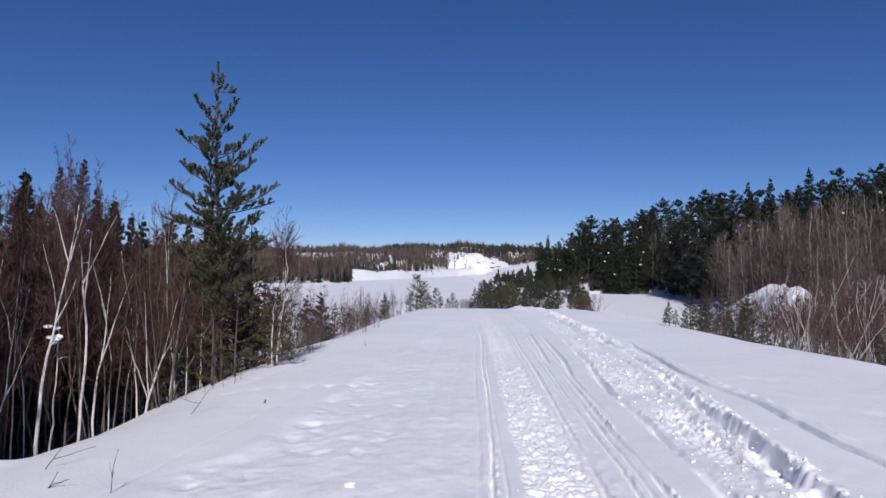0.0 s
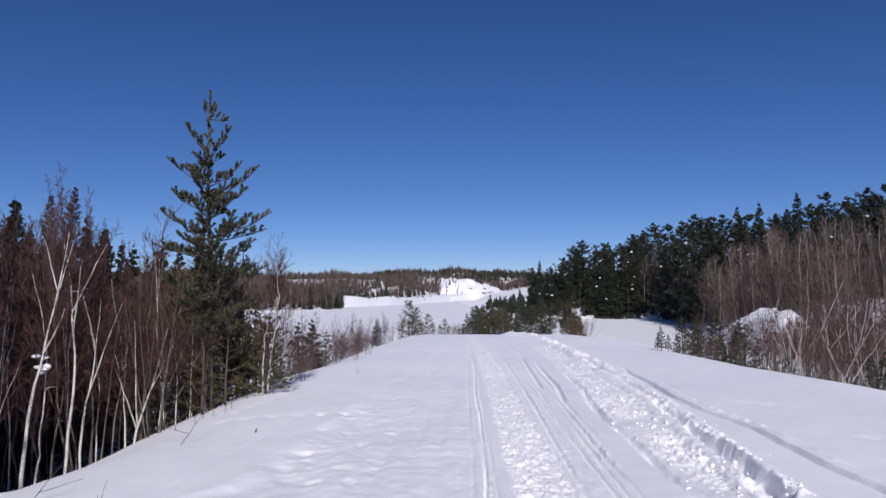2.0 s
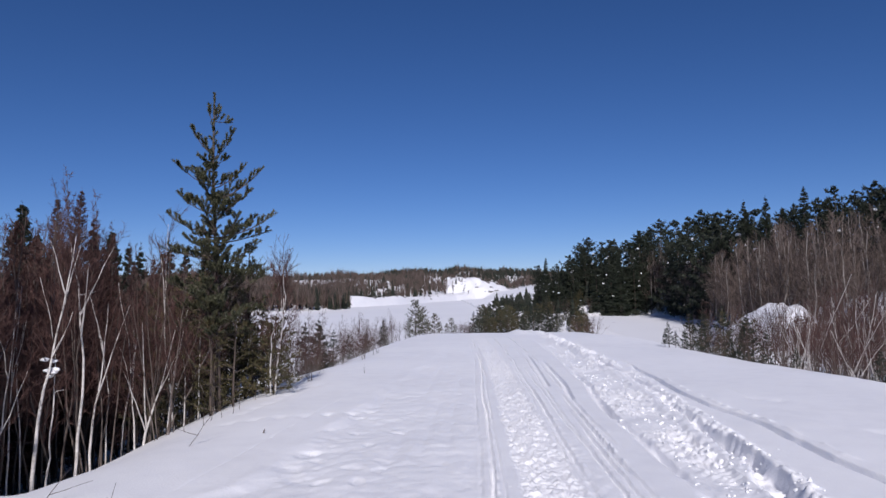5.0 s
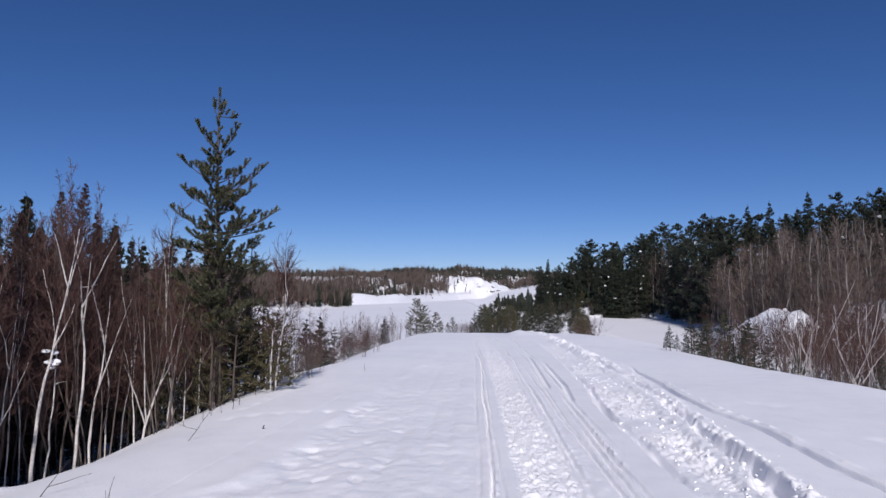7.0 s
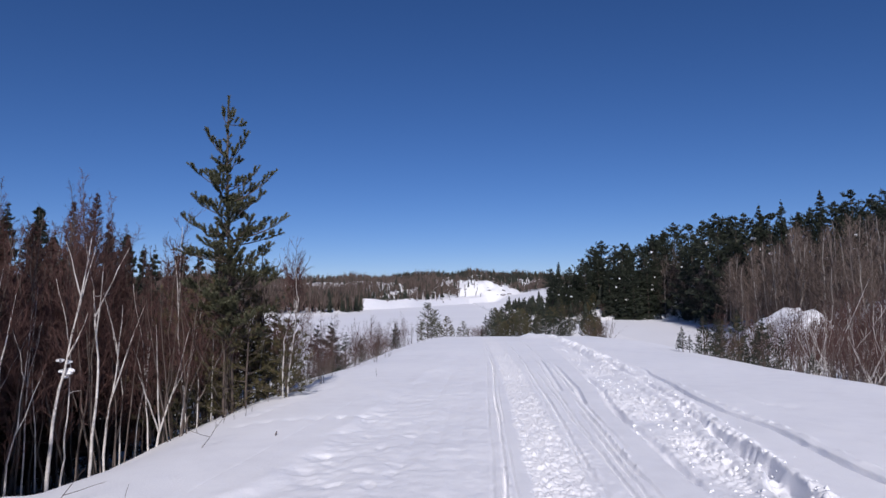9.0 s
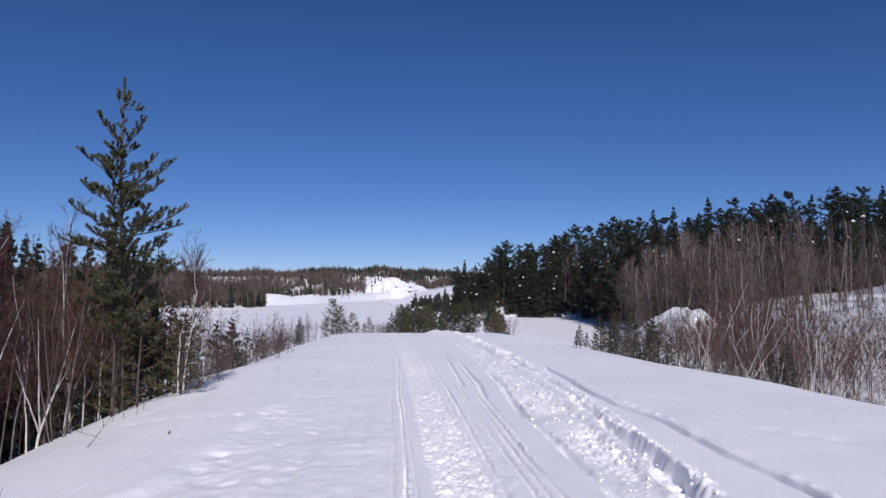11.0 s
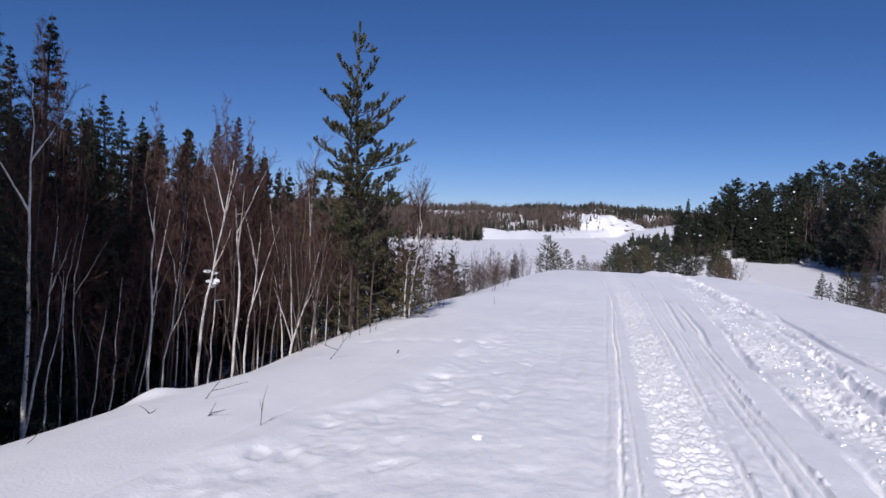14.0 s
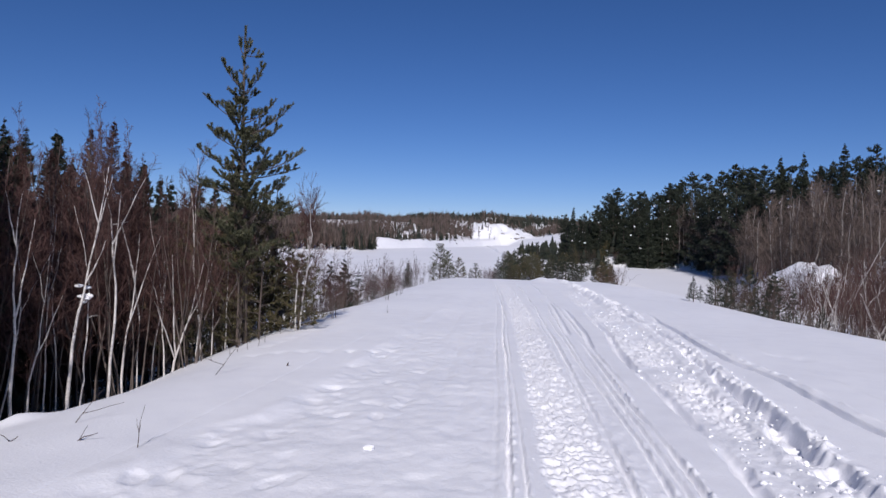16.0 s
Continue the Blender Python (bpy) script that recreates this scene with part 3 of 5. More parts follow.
def jack_pine(rng, h):
    """An open pine: long limbs turned up at the end, each with separate bottlebrush shoots."""
    wood, a, b = Tubes(), [], []
    us = np.linspace(0, 1, 14)
    trunk = np.stack([0.03 * np.sin(7 * us) * us, 0.02 * np.sin(5 * us + 1) * us, h * us], -1)
    trunk[0, 2] = -0.4
    wood.add(trunk, 0.04 * (1 - us) ** 0.8 + 0.007, 7)
    at_ = lambda z: np.array([np.interp(z, trunk[:, 2], trunk[:, c]) for c in range(3)])
    view = radians(17.8)
    side, deep = np.array([math.cos(view), math.sin(view), 0]), np.array([-math.sin(view), math.cos(view), 0])
    limbs = [(drop + (0.09 * rng.normal() if drop > 1 else 0), r_, (0.5 * abs(r_) + 0.08) * rng.normal() * 0.7, up + 0.05) for drop, r_, up in LIMBS_UP + LIMBS_LOW]
    for drop in (1.12, 1.62, 1.95, 2.15, 2.4, 2.6, 2.85, 3.05, 3.25, 3.5, 3.7, 3.9, 4.1, 4.3):
        for k in range(3):
            reach = 0.34 * min(drop, 2.6) * (0.6 + 0.5 * rng.random())
            limbs.append((drop + 0.12 * rng.normal(), 0.35 * reach * rng.normal(), (1 if k % 2 else -1) * reach, 0.25 * reach + 0.1 * rng.random()))
    for drop, sx, dy, up in limbs:
        flat = side * sx + deep * dy
        ln = np.linalg.norm(flat)
        t = np.linspace(0, 1, 7)[:, None]
        limb = at_(h - drop) + flat * t + np.array([0, 0, up]) * (0.25 * t + 0.75 * t ** 2.2)
        limb = limb + np.cumsum(rng.normal(size=(7, 3)) * 0.013, 0) * t
        wood.add(limb, np.linspace(0.006 + 0.01 * ln, 0.004, 7), 4)
        fwd = (limb[-1] - limb[3]) / np.linalg.norm(limb[-1] - limb[3])
        sd = np.cross(fwd, [0, 0, 1.0])
        start = 0.2 if ln > 0.45 else 0.28
        count = int(ln * (1 - start) / 0.072)
        for i in range(count):
            s = start + (0.95 - start) * (i + 0.7 * rng.random()) / count
            q = np.array([np.interp(s, t[:, 0], limb[:, c]) for c in range(3)])
            for sgn in (-1, 1):
                if rng.random() < 0.2:
                    continue
                dr = fwd * (0.25 + 0.5 * rng.random()) + sgn * sd * (0.3 + 0.5 * rng.random()) + np.array([0, 0, 0.25 + 0.75 * rng.random()])
                e = q + dr / np.linalg.norm(dr) * (0.12 + 0.13 * rng.random()) * (1.1 - 0.3 * s)
                wood.add([q, (q + e) / 2, e], [0.005, 0.004, 0.003], 3)
                a.append(q + 0.3 * (e - q))
                b.append(e)
        a += [limb[-3], limb[-2]]
        b += [limb[-2], limb[-1] + (limb[-1] - limb[-2]) * 0.2]
    for lo in (1.0, 0.86, 0.72, 0.58, 0.44, 0.32, 0.2, 0.1):
        a.append(at_(h - lo))
        b.append(at_(h - lo + 0.1))
    for k in range(16):
        q = at_(h - 0.5 - 0.09 * k)
        an = 2.4 * k
        a.append(q)
        b.append(q + np.array([0.6 * math.cos(an), 0.6 * math.sin(an), 0.6]) * 0.13)
    v, f = needles(np.array(a), np.array(b), 110, 0.043, 0.011, 0.6, rng)
    return wood, v, f


made = jack_pine(rng, PINE_H)
pine = place_conifer("jack_pine", at, made, JACK, PINE_BARK, "tall slender green jack pine with upturned shoots on the road shoulder", "", tilt=radians(-1.0))

# ---- spruces of the dark wood beside the road ----
rng = np.random.default_rng(21)
spruce_shape = lambda u: (1 - u) ** 0.9 * (0.86 + 0.14 * math.sin(23 * u)) + 0.012
SPRUCES = [conifer(rng, 8.0, 0.6, 1.35, spruce_shape, 44, 6, lambda u: -0.3 + 0.5 * u, 0.12, 0.2, 0.3, 8, 0.13, 0.022, 0.6, 0.1, loose=1.3) for _ in range(2)]
DEEP = [conifer(rng, 8.0, 0.4, 1.5, spruce_shape, 24, 6, lambda u: -0.35 + 0.5 * u, 0.12, 0.5, 0.5, 4, 0.3, 0.1, 0.6, 0.1, limbs=False, loose=1.6) for _ in range(2)]
spruce_label = "dark green spruce in the wood beside the road"
src = [place_conifer("spruce", spot(-41.2, 14), SPRUCES[0], SPRUCE, PINE_BARK, spruce_label, "spruces of the near wood"),
       place_conifer("spruce", spot(-39.06, 17), SPRUCES[1], SPRUCE, PINE_BARK, spruce_label, "spruces of the near wood")]
FRONT = [(-41.2, 14, 14.04), (-39.06, 17, 7.72), (-36.7, 18, 7.75), (-33.51, 20, 6.99), (-31.26, 21, 6.78), (-32.2, 19, 5.4),
         (-46.5, 12, 16.5), (-43.47, 15, 11.44), (-35.26, 21, 7.47), (-49, 14, 14), (-53, 12, 15), (-45.0, 11, 15.5),
         (-37.9, 19, 6.6), (-30.4, 23, 5.0), (-26.8, 22, 4.6), (-24.2, 24, 2.2)]
for i, (az, d, el) in enumerate(FRONT):
    p = spot(az, d)
    s = (level(d, el) - p.z) / 8.0
    if i < 2:
        src[i].scale = (s, s, s)
        src[i].location = p
    else:
        again(src[i % 2], p, rng.random() * 6.28, s)
dsp = [place_conifer("spruce", spot(-38 + 7 * k, 24), m, SPRUCE, PINE_BARK, spruce_label, "spruces of the near wood", scale=0.95) for k, m in enumerate(DEEP)]
for i in range(12):
    az, d = -34 - 21 * (i + rng.random()) / 12, 12.5 + 3.5 * rng.random()
    p = spot(az, d)
    again(src[i % 2], p, rng.random() * 6.28, (level(d, 5 + 4 * rng.random()) - p.z) / 8.0)
for i in range(44):
    az, d = -60 + 42 * (i + rng.random()) / 44, 17 + 20 * rng.random()
    p = spot(az, d)
    top = level(d, 3.0 + 2.2 * rng.random() + 0.18 * max(0, -az - 28))
    again(dsp[i % 2], p, rng.random() * 6.28, (top - p.z) / 8.0)
# spruces added out of view, beside and behind the eye, to shade the wood
for x, y, k in [(-6.7, -0.5, 1.5), (-7.0, -2.4, 1.5)]:
    again(dsp[int(10 * k) % 2], Vector((x, y, gz(x, y))), 7 * k, k)
for i in range(10):
    x, y = -7.6 - 6 * rng.random(), -2.0 + 7.0 * (i + rng.random()) / 10
    again(dsp[i % 2], Vector((x, y, gz(x, y))), rng.random() * 6.28, 1.35 + 0.3 * rng.random())
for i in range(26):
    x, y = -8.5 - 13 * rng.random(), 7.0 - 30 * (i + rng.random()) / 26
    again(dsp[i % 2], Vector((x, y, gz(x, y))), rng.random() * 6.28, 0.95 + 0.35 * rng.random())

rng = np.random.default_rng(27)
LARCH = [conifer(rng, 8.0, 0.5, 1.1, spruce_shape, 46, 7, lambda u: 0.1 + 0.5 * u, 0.15, 0.16, 0.28, 10, 0.17, 0.011, 0.75, 0.07, loose=0.8) for _ in range(2)]
larch = [place_conifer("larch", spot(-28.15, 17), LARCH[0], RED_TWIG, GREY_BARK, "leafless reddish-brown larch with fine twigs", "larches of the near wood"),
         place_conifer("larch", spot(-25.5, 18), LARCH[1], RED_TWIG, GREY_BARK, "leafless reddish-brown larch with fine twigs", "larches of the near wood")]
for i, (az, d, el) in enumerate([(-28.0, 17, 8.4), (-25.4, 18, 5.1), (-29.25, 17.5, 7.7), (-27.0, 18, 6.2), (-31.8, 16.5, 6.0), (-24.3, 18.5, 2.9), (-33.4, 16, 5.4), (-30.6, 15.5, 5.0), (-26.3, 16, 4.2), (-22.8, 19, 3.2), (-35.4, 15.5, 4.4)]):
    p = spot(az, d)
    k = (level(d, el) - p.z) / 8.15
    if i < 2:
        larch[i].location, larch[i].scale = p, (k, k, k)
    else:
        again(larch[i % 2], p, rng.random() * 6.28, k)

# ---- birches along the wood's edge ----
rng = np.random.default_rng(31)
birch_label = "slender white birch with bare reddish twigs"


def birch(d, rad, line, forks=(), label=birch_label, bushy=24, snow=None):
    """A crooked birch: line gives its foot, bends and top, forks the ends of side stems with the share of the stem they leave at,
    all as bearing and height angle at distance d."""
    p = spot(line[0][0], d)
    off = lambda az, el, back=0.0: np.array([d * math.sin(radians(az)) - p.x, d * math.cos(radians(az)) - p.y + back, level(d, el) - p.z])
    pts = [np.zeros(3)] + [off(*q) for q in line[1:]]
    k = 5 * (len(pts) - 1) + 1
    share = np.linspace(0, len(pts) - 1, k)
    main = np.stack([np.interp(share, np.arange(len(pts)), [q[c] for q in pts]) for c in range(3)], -1)
    main[1:-1] = (main[:-2] + 2 * main[1:-1] + main[2:]) / 4
    main[1:] += np.cumsum(rng.normal(size=(k - 1, 3)) * 0.014, 0) * np.array([1, 1, 0.3])
    stems = [(main, rad)]
    for s_, az, el in forks:
        q = np.array([np.interp(s_ * (k - 1), np.arange(k), main[:, c]) for c in range(3)])
        stems.append((wiggle(q, off(az, el, 0.3 * rng.normal()), 7, 0.02, rng), rad * (0.78 - 0.5 * s_)))
    made = []
    for line_, r_ in stems:
        wood, fine = Tubes(), Tubes()
        m = len(line_)
        body = line_.copy()
        if line_ is main:
            body[0, 2] -= 0.3
        wood.add(body, 0.85 * r_ * (1 - 0.88 * np.linspace(0, 1, m)) + 0.001, 6)
        ln = float(np.linalg.norm(np.diff(line_, axis=0), axis=1).sum())
        for i in range(bushy if line_ is main else bushy // 2):
            s_ = 0.22 + 0.78 * (i + rng.random()) / (bushy if line_ is main else bushy // 2)
            q = np.array([np.interp(min(s_, 1.0) * (m - 1), np.arange(m), line_[:, c]) for c in range(3)])
            an = rng.random() * 6.283
            bl = (0.25 + 0.12 * ln * (1.1 - s_)) * (0.6 + 0.9 * rng.random())
            dr = np.array([math.cos(an), math.sin(an), 0.7 + 0.9 * rng.random() + 0.8 * s_])
            dr /= np.linalg.norm(dr)
            br = wiggle(q, q + dr * bl, 5, 0.035 * bl, rng)
            fine.add(br, np.linspace(max(0.004, 0.28 * r_ * (1 - 0.8 * s_)), 0.0025, 5), 3)
            for j in range(5):
                w = 0.25 + 0.7 * rng.random()
                g = np.array([np.interp(w * 4, np.arange(5), br[:, c]) for c in range(3)])
                td = dr + rng.normal(size=3) * 0.5 + np.array([0, 0, 0.15])
                td /= np.linalg.norm(td)
                tl = bl * (0.25 + 0.4 * rng.random())
                fine.add(wiggle(g, g + td * tl, 4, 0.04 * tl, rng), np.linspace(0.003, 0.0018, 4), 3)
                for _ in range(2):
                    sd = td + rng.normal(size=3) * 0.6
                    g2 = g + td * tl * (0.3 + 0.6 * rng.random())
                    fine.blade(g2, g2 + sd / np.linalg.norm(sd) * tl * 0.5, 0.0024)
        made.append((wood, fine))
    tree = place_bare("birch", p, made, BIRCH, RED_TWIG, label, "tree", "birches at the wood's edge")
    if snow:
        q_ = off(*snow)
        for _ in range(8):
            part("snow_pad", snow_lumps(rng, [q_ + np.array([0.06, 0.05, 0.075]) * rng.normal(size=3)], 0.046), tree)
    return tree


birch(10.5, 0.040, [(-42.6, -15.7), (-42.3, -7.5), (-42.1, 1.8), (-41.8, 9.0)], [(0.6, -43.6, 5.5), (0.75, -41.2, 8.0)])
birch(10.6, 0.026, [(-42.9, -15.7), (-41.7, -10.8), (-40.9, -4.7), (-40.7, -0.5)], [(0.6, -40.2, -2.0)])
birch(10.8, 0.020, [(-41.3, -15.1), (-41.0, -12.4), (-40.2, -8.8), (-39.8, -3.0)])
birch(11.0, 0.017, [(-38.3, -14.7), (-37.9, -13.1), (-36.9, -7.0)])
birch(11.2, 0.017, [(-37.1, -14.2), (-36.3, -11.1), (-35.7, -4.8)])
birch(11.5, 0.030, [(-34.2, -13.3), (-34.2, -7.8), (-34.1, -3.0), (-33.4, 2.2)], [(0.4, -32.9, 0.4), (0.75, -35.0, 2.4)])
birch(11.9, 0.021, [(-33.5, -12.3), (-32.5, -8.9), (-31.8, -0.8)], [(0.45, -30.6, -5.0), (0.7, -32.6, -1.8)])
birch(12.0, 0.034, [(-30.7, -13.2), (-30.5, -7.4), (-29.4, -2.5), (-28.2, 4.6)], [(0.72, -28.7, 5.3), (0.55, -27.9, -1.0), (0.8, -29.5, 4.4)])
birch(12.2, 0.018, [(-29.9, -12.9), (-29.6, -9.7), (-29.5, -3.9), (-30.6, 1.5)], [(0.5, -28.6, -6.5)], snow=(-29.35, -4.9, -0.15))
birch(12.3, 0.028, [(-28.1, -12.0), (-27.5, -5.6), (-28.0, 0.2), (-28.3, 4.2)], [(0.58, -25.5, 3.8), (0.5, -27.0, 2.8), (0.68, -26.8, 0.6)])
birch(12.6, 0.026, [(-27.0, -12.3), (-26.3, -7.0), (-25.5, -0.4)], [(0.42, -23.8, -0.8), (0.7, -26.6, 0.5)])
birch(12.8, 0.025, [(-23.6, -10.9), (-22.6, -7.5), (-21.0, -1.9)], [(0.12, -24.1, -5.4), (0.15, -22.8, -2.0), (0.5, -20.9, -4.8)])
birch(13.0, 0.018, [(-24.0, -10.6), (-24.3, -7.4), (-23.7, -3.0)], [(0.5, -25.2, -3.5)])
birch(13.2, 0.016, [(-21.8, -9.8), (-21.3, -6.1), (-19.9, 0.0)], [(0.5, -20.6, -2.0)])
birch(13.6, 0.026, [(-21.2, -9.8), (-22.1, -2.8), (-22.0, 5.6)], [(0.6, -21.4, 4.2)], bushy=34)
birch(13.4, 0.015, [(-19.6, -9.3), (-19.4, -2.0)], [(0.5, -18.8, -3.4)])
birch(13.3, 0.014, [(-20.6, -9.6), (-20.3, -6.0), (-20.9, -1.5)])
birch(12.6, 0.020, [(-13.76, -7.1), (-13.19, -2.1), (-12.93, 2.6)], [(0.55, -13.4, 1.2), (0.6, -12.6, 1.6)], bushy=40)
birch(12.5, 0.016, [(-14.0, -7.1), (-13.9, -4.0), (-13.6, -2.2)], bushy=12)
for az, d in [(-40.2, 12.0), (-39.0, 12.4), (-35.2, 12.6), (-32.2, 13.0), (-31.4, 13.6), (-26.0, 13.6), (-25.0, 14.0), (-18.6, 14.2), (-17.4, 14.4), (-16.2, 13.8)]:
    t_ = az + 1.2 * rng.normal()
    birch(d, 0.017, [(az, -12), ((az + t_) / 2 + 0.4 * rng.normal(), -6), (t_, -3 + 5 * rng.random())], [(0.5, t_ + 0.9, -1.5)], bushy=18)

# ---- thicket of bare saplings ----
rng = np.random.default_rng(41)
THICKET = []
for k in range(5):
    stems = [((0.15 * rng.normal(), 0.15 * rng.normal(), 0), (0.5 * rng.normal(), 0.5 * rng.normal(), 3.6 + 1.6 * rng.random()), 0.022) for _ in range(3)]
    THICKET.append(bare_wood(rng, stems, 20, 0.28, 1.0, 5, 3, 0.3, 5, 0.0042))
tsrc = [place_bare("sapling", spot(-30 - 3 * k, 14), m, GREY_BARK, RED_TWIG, "bare reddish-brown sapling in the roadside thicket", "sapling", "saplings of the thicket") for k, m in enumerate(THICKET)]
for i in range(66):
    az = -54 + 37 * (i + rng.random()) / 66
    d = 12.0 + 9 * rng.random() ** 1.3
    if az < -33.0 and i % 3 == 0:
        continue
    p = spot(az, d)
    top = level(d, -1 + 5.6 * rng.random() + 1.5 * math.exp(-((az + 28) / 4) ** 2) + 0.12 * max(0, -az - 28))
    again(tsrc[i % 5], p, rng.random() * 6.28, max(0.5, (top - p.z) / 4.9))

# tall wispy saplings whose tops stand over the wood
WISP = []
for k in range(3):
    stems = [((0.1 * rng.normal(), 0.1 * rng.normal(), 0), (0.35 * rng.normal(), 0.35 * rng.normal(), 7.0 + rng.random()), 0.018) for _ in range(2)]
    WISP.append(bare_wood(rng, stems, 50, 0.17, 2.4, 7, 4, 0.3, 5, 0.0036))
wsap = [place_bare("sapling", spot(-27 - 3 * k, 16), m, GREY_BARK, RED_TWIG, "tall bare sapling with fine upright twigs", "sapling", "saplings of the thicket", scale=0.7) for k, m in enumerate(WISP)]
for i, (az, d, el) in enumerate([(-28.9, 15, 9.4), (-27.6, 15.5, 9.0), (-26.9, 16, 8.2), (-29.8, 16, 8.6), (-26.2, 16, 6.9), (-25.0, 16, 5.6), (-33.9, 16, 8.4), (-32.9, 15, 8.3), (-24.0, 17, 4.9), (-23.2, 17, 4.6), (-22.2, 17, 4.2),
                                 (-42.4, 12, 13.5), (-40.2, 13, 11.6), (-39.4, 13, 9.8), (-43.2, 12, 14.5), (-38.2, 15, 7.6), (-21.3, 16, 3.4), (-31.0, 16, 6.4), (-35.0, 15, 6.6), (-20.6, 16, 3.0), (-36.6, 14, 5.2), (-24.6, 15, 3.4), (-30.4, 14.5, 5.0)]):
    p = spot(az, d)
    again(wsap[i % 3], p, rng.random() * 6.28, (level(d, el - 0.9) - p.z) / 7.8)
for i in range(30):
    az, d = -21.5 + 11.5 * (i + rng.random()) / 30, 14.0 + 6 * rng.random()
    p = spot(az, d)
    again(tsrc[i % 5], p, rng.random() * 6.28, max(0.3, (level(d, -3.5 + 3.5 * rng.random() - 0.1 * (az + 20)) - p.z) / 4.9))

# ---- young pines below the tall one ----
rng = np.random.default_rng(51)
young_shape = lambda u: (1 - u) ** 0.6 + 0.05
YOUNG = [conifer(rng, 3.0, 0.2, 1.0, young_shape, 9, 5, lambda u: 0.05 + 0.5 * u, 0.35, 0.2, 0.24, 24, 0.075, 0.013, 0.7, 0.032, keep=0.6) for _ in range(2)]
ysrc = [place_conifer("young_pine", spot(-18.5, 13.6), YOUNG[0], OLIVE, PINE_BARK, "young olive-green pine on the bank", "young pines on the bank"),
        place_conifer("young_pine", spot(-15.5, 14.6), YOUNG[1], OLIVE, PINE_BARK, "young olive-green pine on the bank", "young pines on the bank")]
for az, d, el in [(-20.5, 14.0, 0.4), (-17.0, 14.4, 1.3), (-19.2, 14.6, 1.6), (-22.4, 15.0, 0.8), (-14.6, 15.5, -0.9), (-13.2, 17.0, -2.4), (-16.0, 14.0, 0.4), (-21.6, 13.6, -1.0),
                  (-18.6, 12.2, -0.4), (-16.9, 12.4, -0.9), (-15.4, 13.6, -2.2)]:
    p = spot(az, d)
    again(ysrc[int(d * 10) % 2], p, rng.random() * 6.28, (level(d, el) - p.z) / 3.0)

# ---- young growth along the bank and past the crest ----
rng = np.random.default_rng(61)
SMALL = conifer(rng, 1.8, 0.1, 0.6, spruce_shape, 11, 6, lambda u: 0.0 + 0.4 * u, 0.2, 0.14, 0.19, 7, 0.085, 0.022, 0.7, 0.03, limbs=False)
ssrc = place_conifer("small_spruce", spot(-10.1, 24), SMALL, SPRUCE, PINE_BARK, "small dark spruce standing in the snow", "small spruces")
for az, d, el in [(-10.0, 24, -2.3), (-11.2, 23, -2.4), (-6.3, 31, -3.2), (-4.9, 33, -2.2), (-9.0, 27, -3.0), (-7.7, 30, -3.3),
                  (18.3, 25, -2.75), (18.0, 25.6, -3.6), (18.8, 25.3, -3.4), (27.3, 18.5, -5.0), (32.6, 17, -4.6), (33.6, 18, -3.8), (22.4, 30, -1.6), (21.0, 31, -2.2), (24.0, 29, -2.2), (19.9, 34, -2.0)]:
    p = spot(az, d)
    again(ssrc, p, rng.random() * 6.28, max(0.3, (level(d, el) - p.z) / 1.8))
LOW = [conifer(rng, 3.0, 0.15, 1.1, young_shape, 10, 5, lambda u: 0.05 + 0.4 * u, 0.3, 0.3, 0.4, 9, 0.16, 0.045, 0.7, 0.04, keep=0.85) for _ in range(2)]
LOW += [conifer(rng, 3.0, 0.15, 1.0, young_shape, 13, 5, lambda u: 0.1 + 0.4 * u, 0.3, 0.26, 0.3, 9, 0.12, 0.035, 0.7, 0.04, keep=0.7, loose=1.0) for _ in range(2)]
lsrc = [place_conifer("low_pine", spot(5 + k, 84), m, OLIVE if k < 2 else JACK if k == 2 else SPRUCE, PINE_BARK, "low bushy olive-green pine in the snow" if k < 3 else "low dark green pine in the snow", "low pines by the trail") for k, m in enumerate(LOW)]
for az, d, el in [(-0.6, 43, -1.85), (-0.2, 44, -2.5), (0.8, 44, -2.25), (0.4, 45, -2.7), (-1.2, 45, -2.3), (1.1, 46, -2.8)]:
    p = spot(az, d)
    again(lsrc[d % 3], p, rng.random() * 6.28, (level(d, el) - p.z) / 3.0)
for az, d, el in [(-2.2, 40, -0.75), (-1.6, 42, -1.3), (-2.7, 42, -2.2), (-1.9, 41, -1.9)]:
    p = spot(az, d)
    again(lsrc[2], p, rng.random() * 6.28, (level(d, el) - p.z) / 3.0)
for i in range(16):
    az, d = -8.6 + 5.6 * (i + rng.random()) / 16, 31 + 10 * rng.random()
    p = spot(az, d)
    again(tsrc[i % 5], p, rng.random() * 6.28, max(0.2, (level(d, -2.9 + 1.5 * rng.random()) - p.z) / 4.9))
SHRUB = []
for k in range(4):
    stems = [((0.2 * rng.normal(), 0.2 * rng.normal(), 0), (0.7 * rng.normal(), 0.7 * rng.normal(), 1.6 + 0.8 * rng.random()), 0.011) for _ in range(5)]
    SHRUB.append(bare_wood(rng, stems, 12, 0.34, 1.2, 4, 1, 0.2, 4, 0.0042))
bsrc = [place_bare("shrub", spot(-9 + k, 22 + 2 * k), m, GREY_BARK, RED_TWIG, "leafless reddish shrub with many thin stems", "shrub", "bare shrubs", scale=0.3) for k, m in enumerate(SHRUB)]
for i in range(44):
    az = -13 + 11 * rng.random()
    d = 20 + 22 * rng.random()
    p = spot(az, d)
    if p.x - road_axis(p.y) > -5.0:
        p = spot(az - 3.5, d)
    again(bsrc[i % 4], p, rng.random() * 6.28, 0.3 + 0.28 * rng.random())
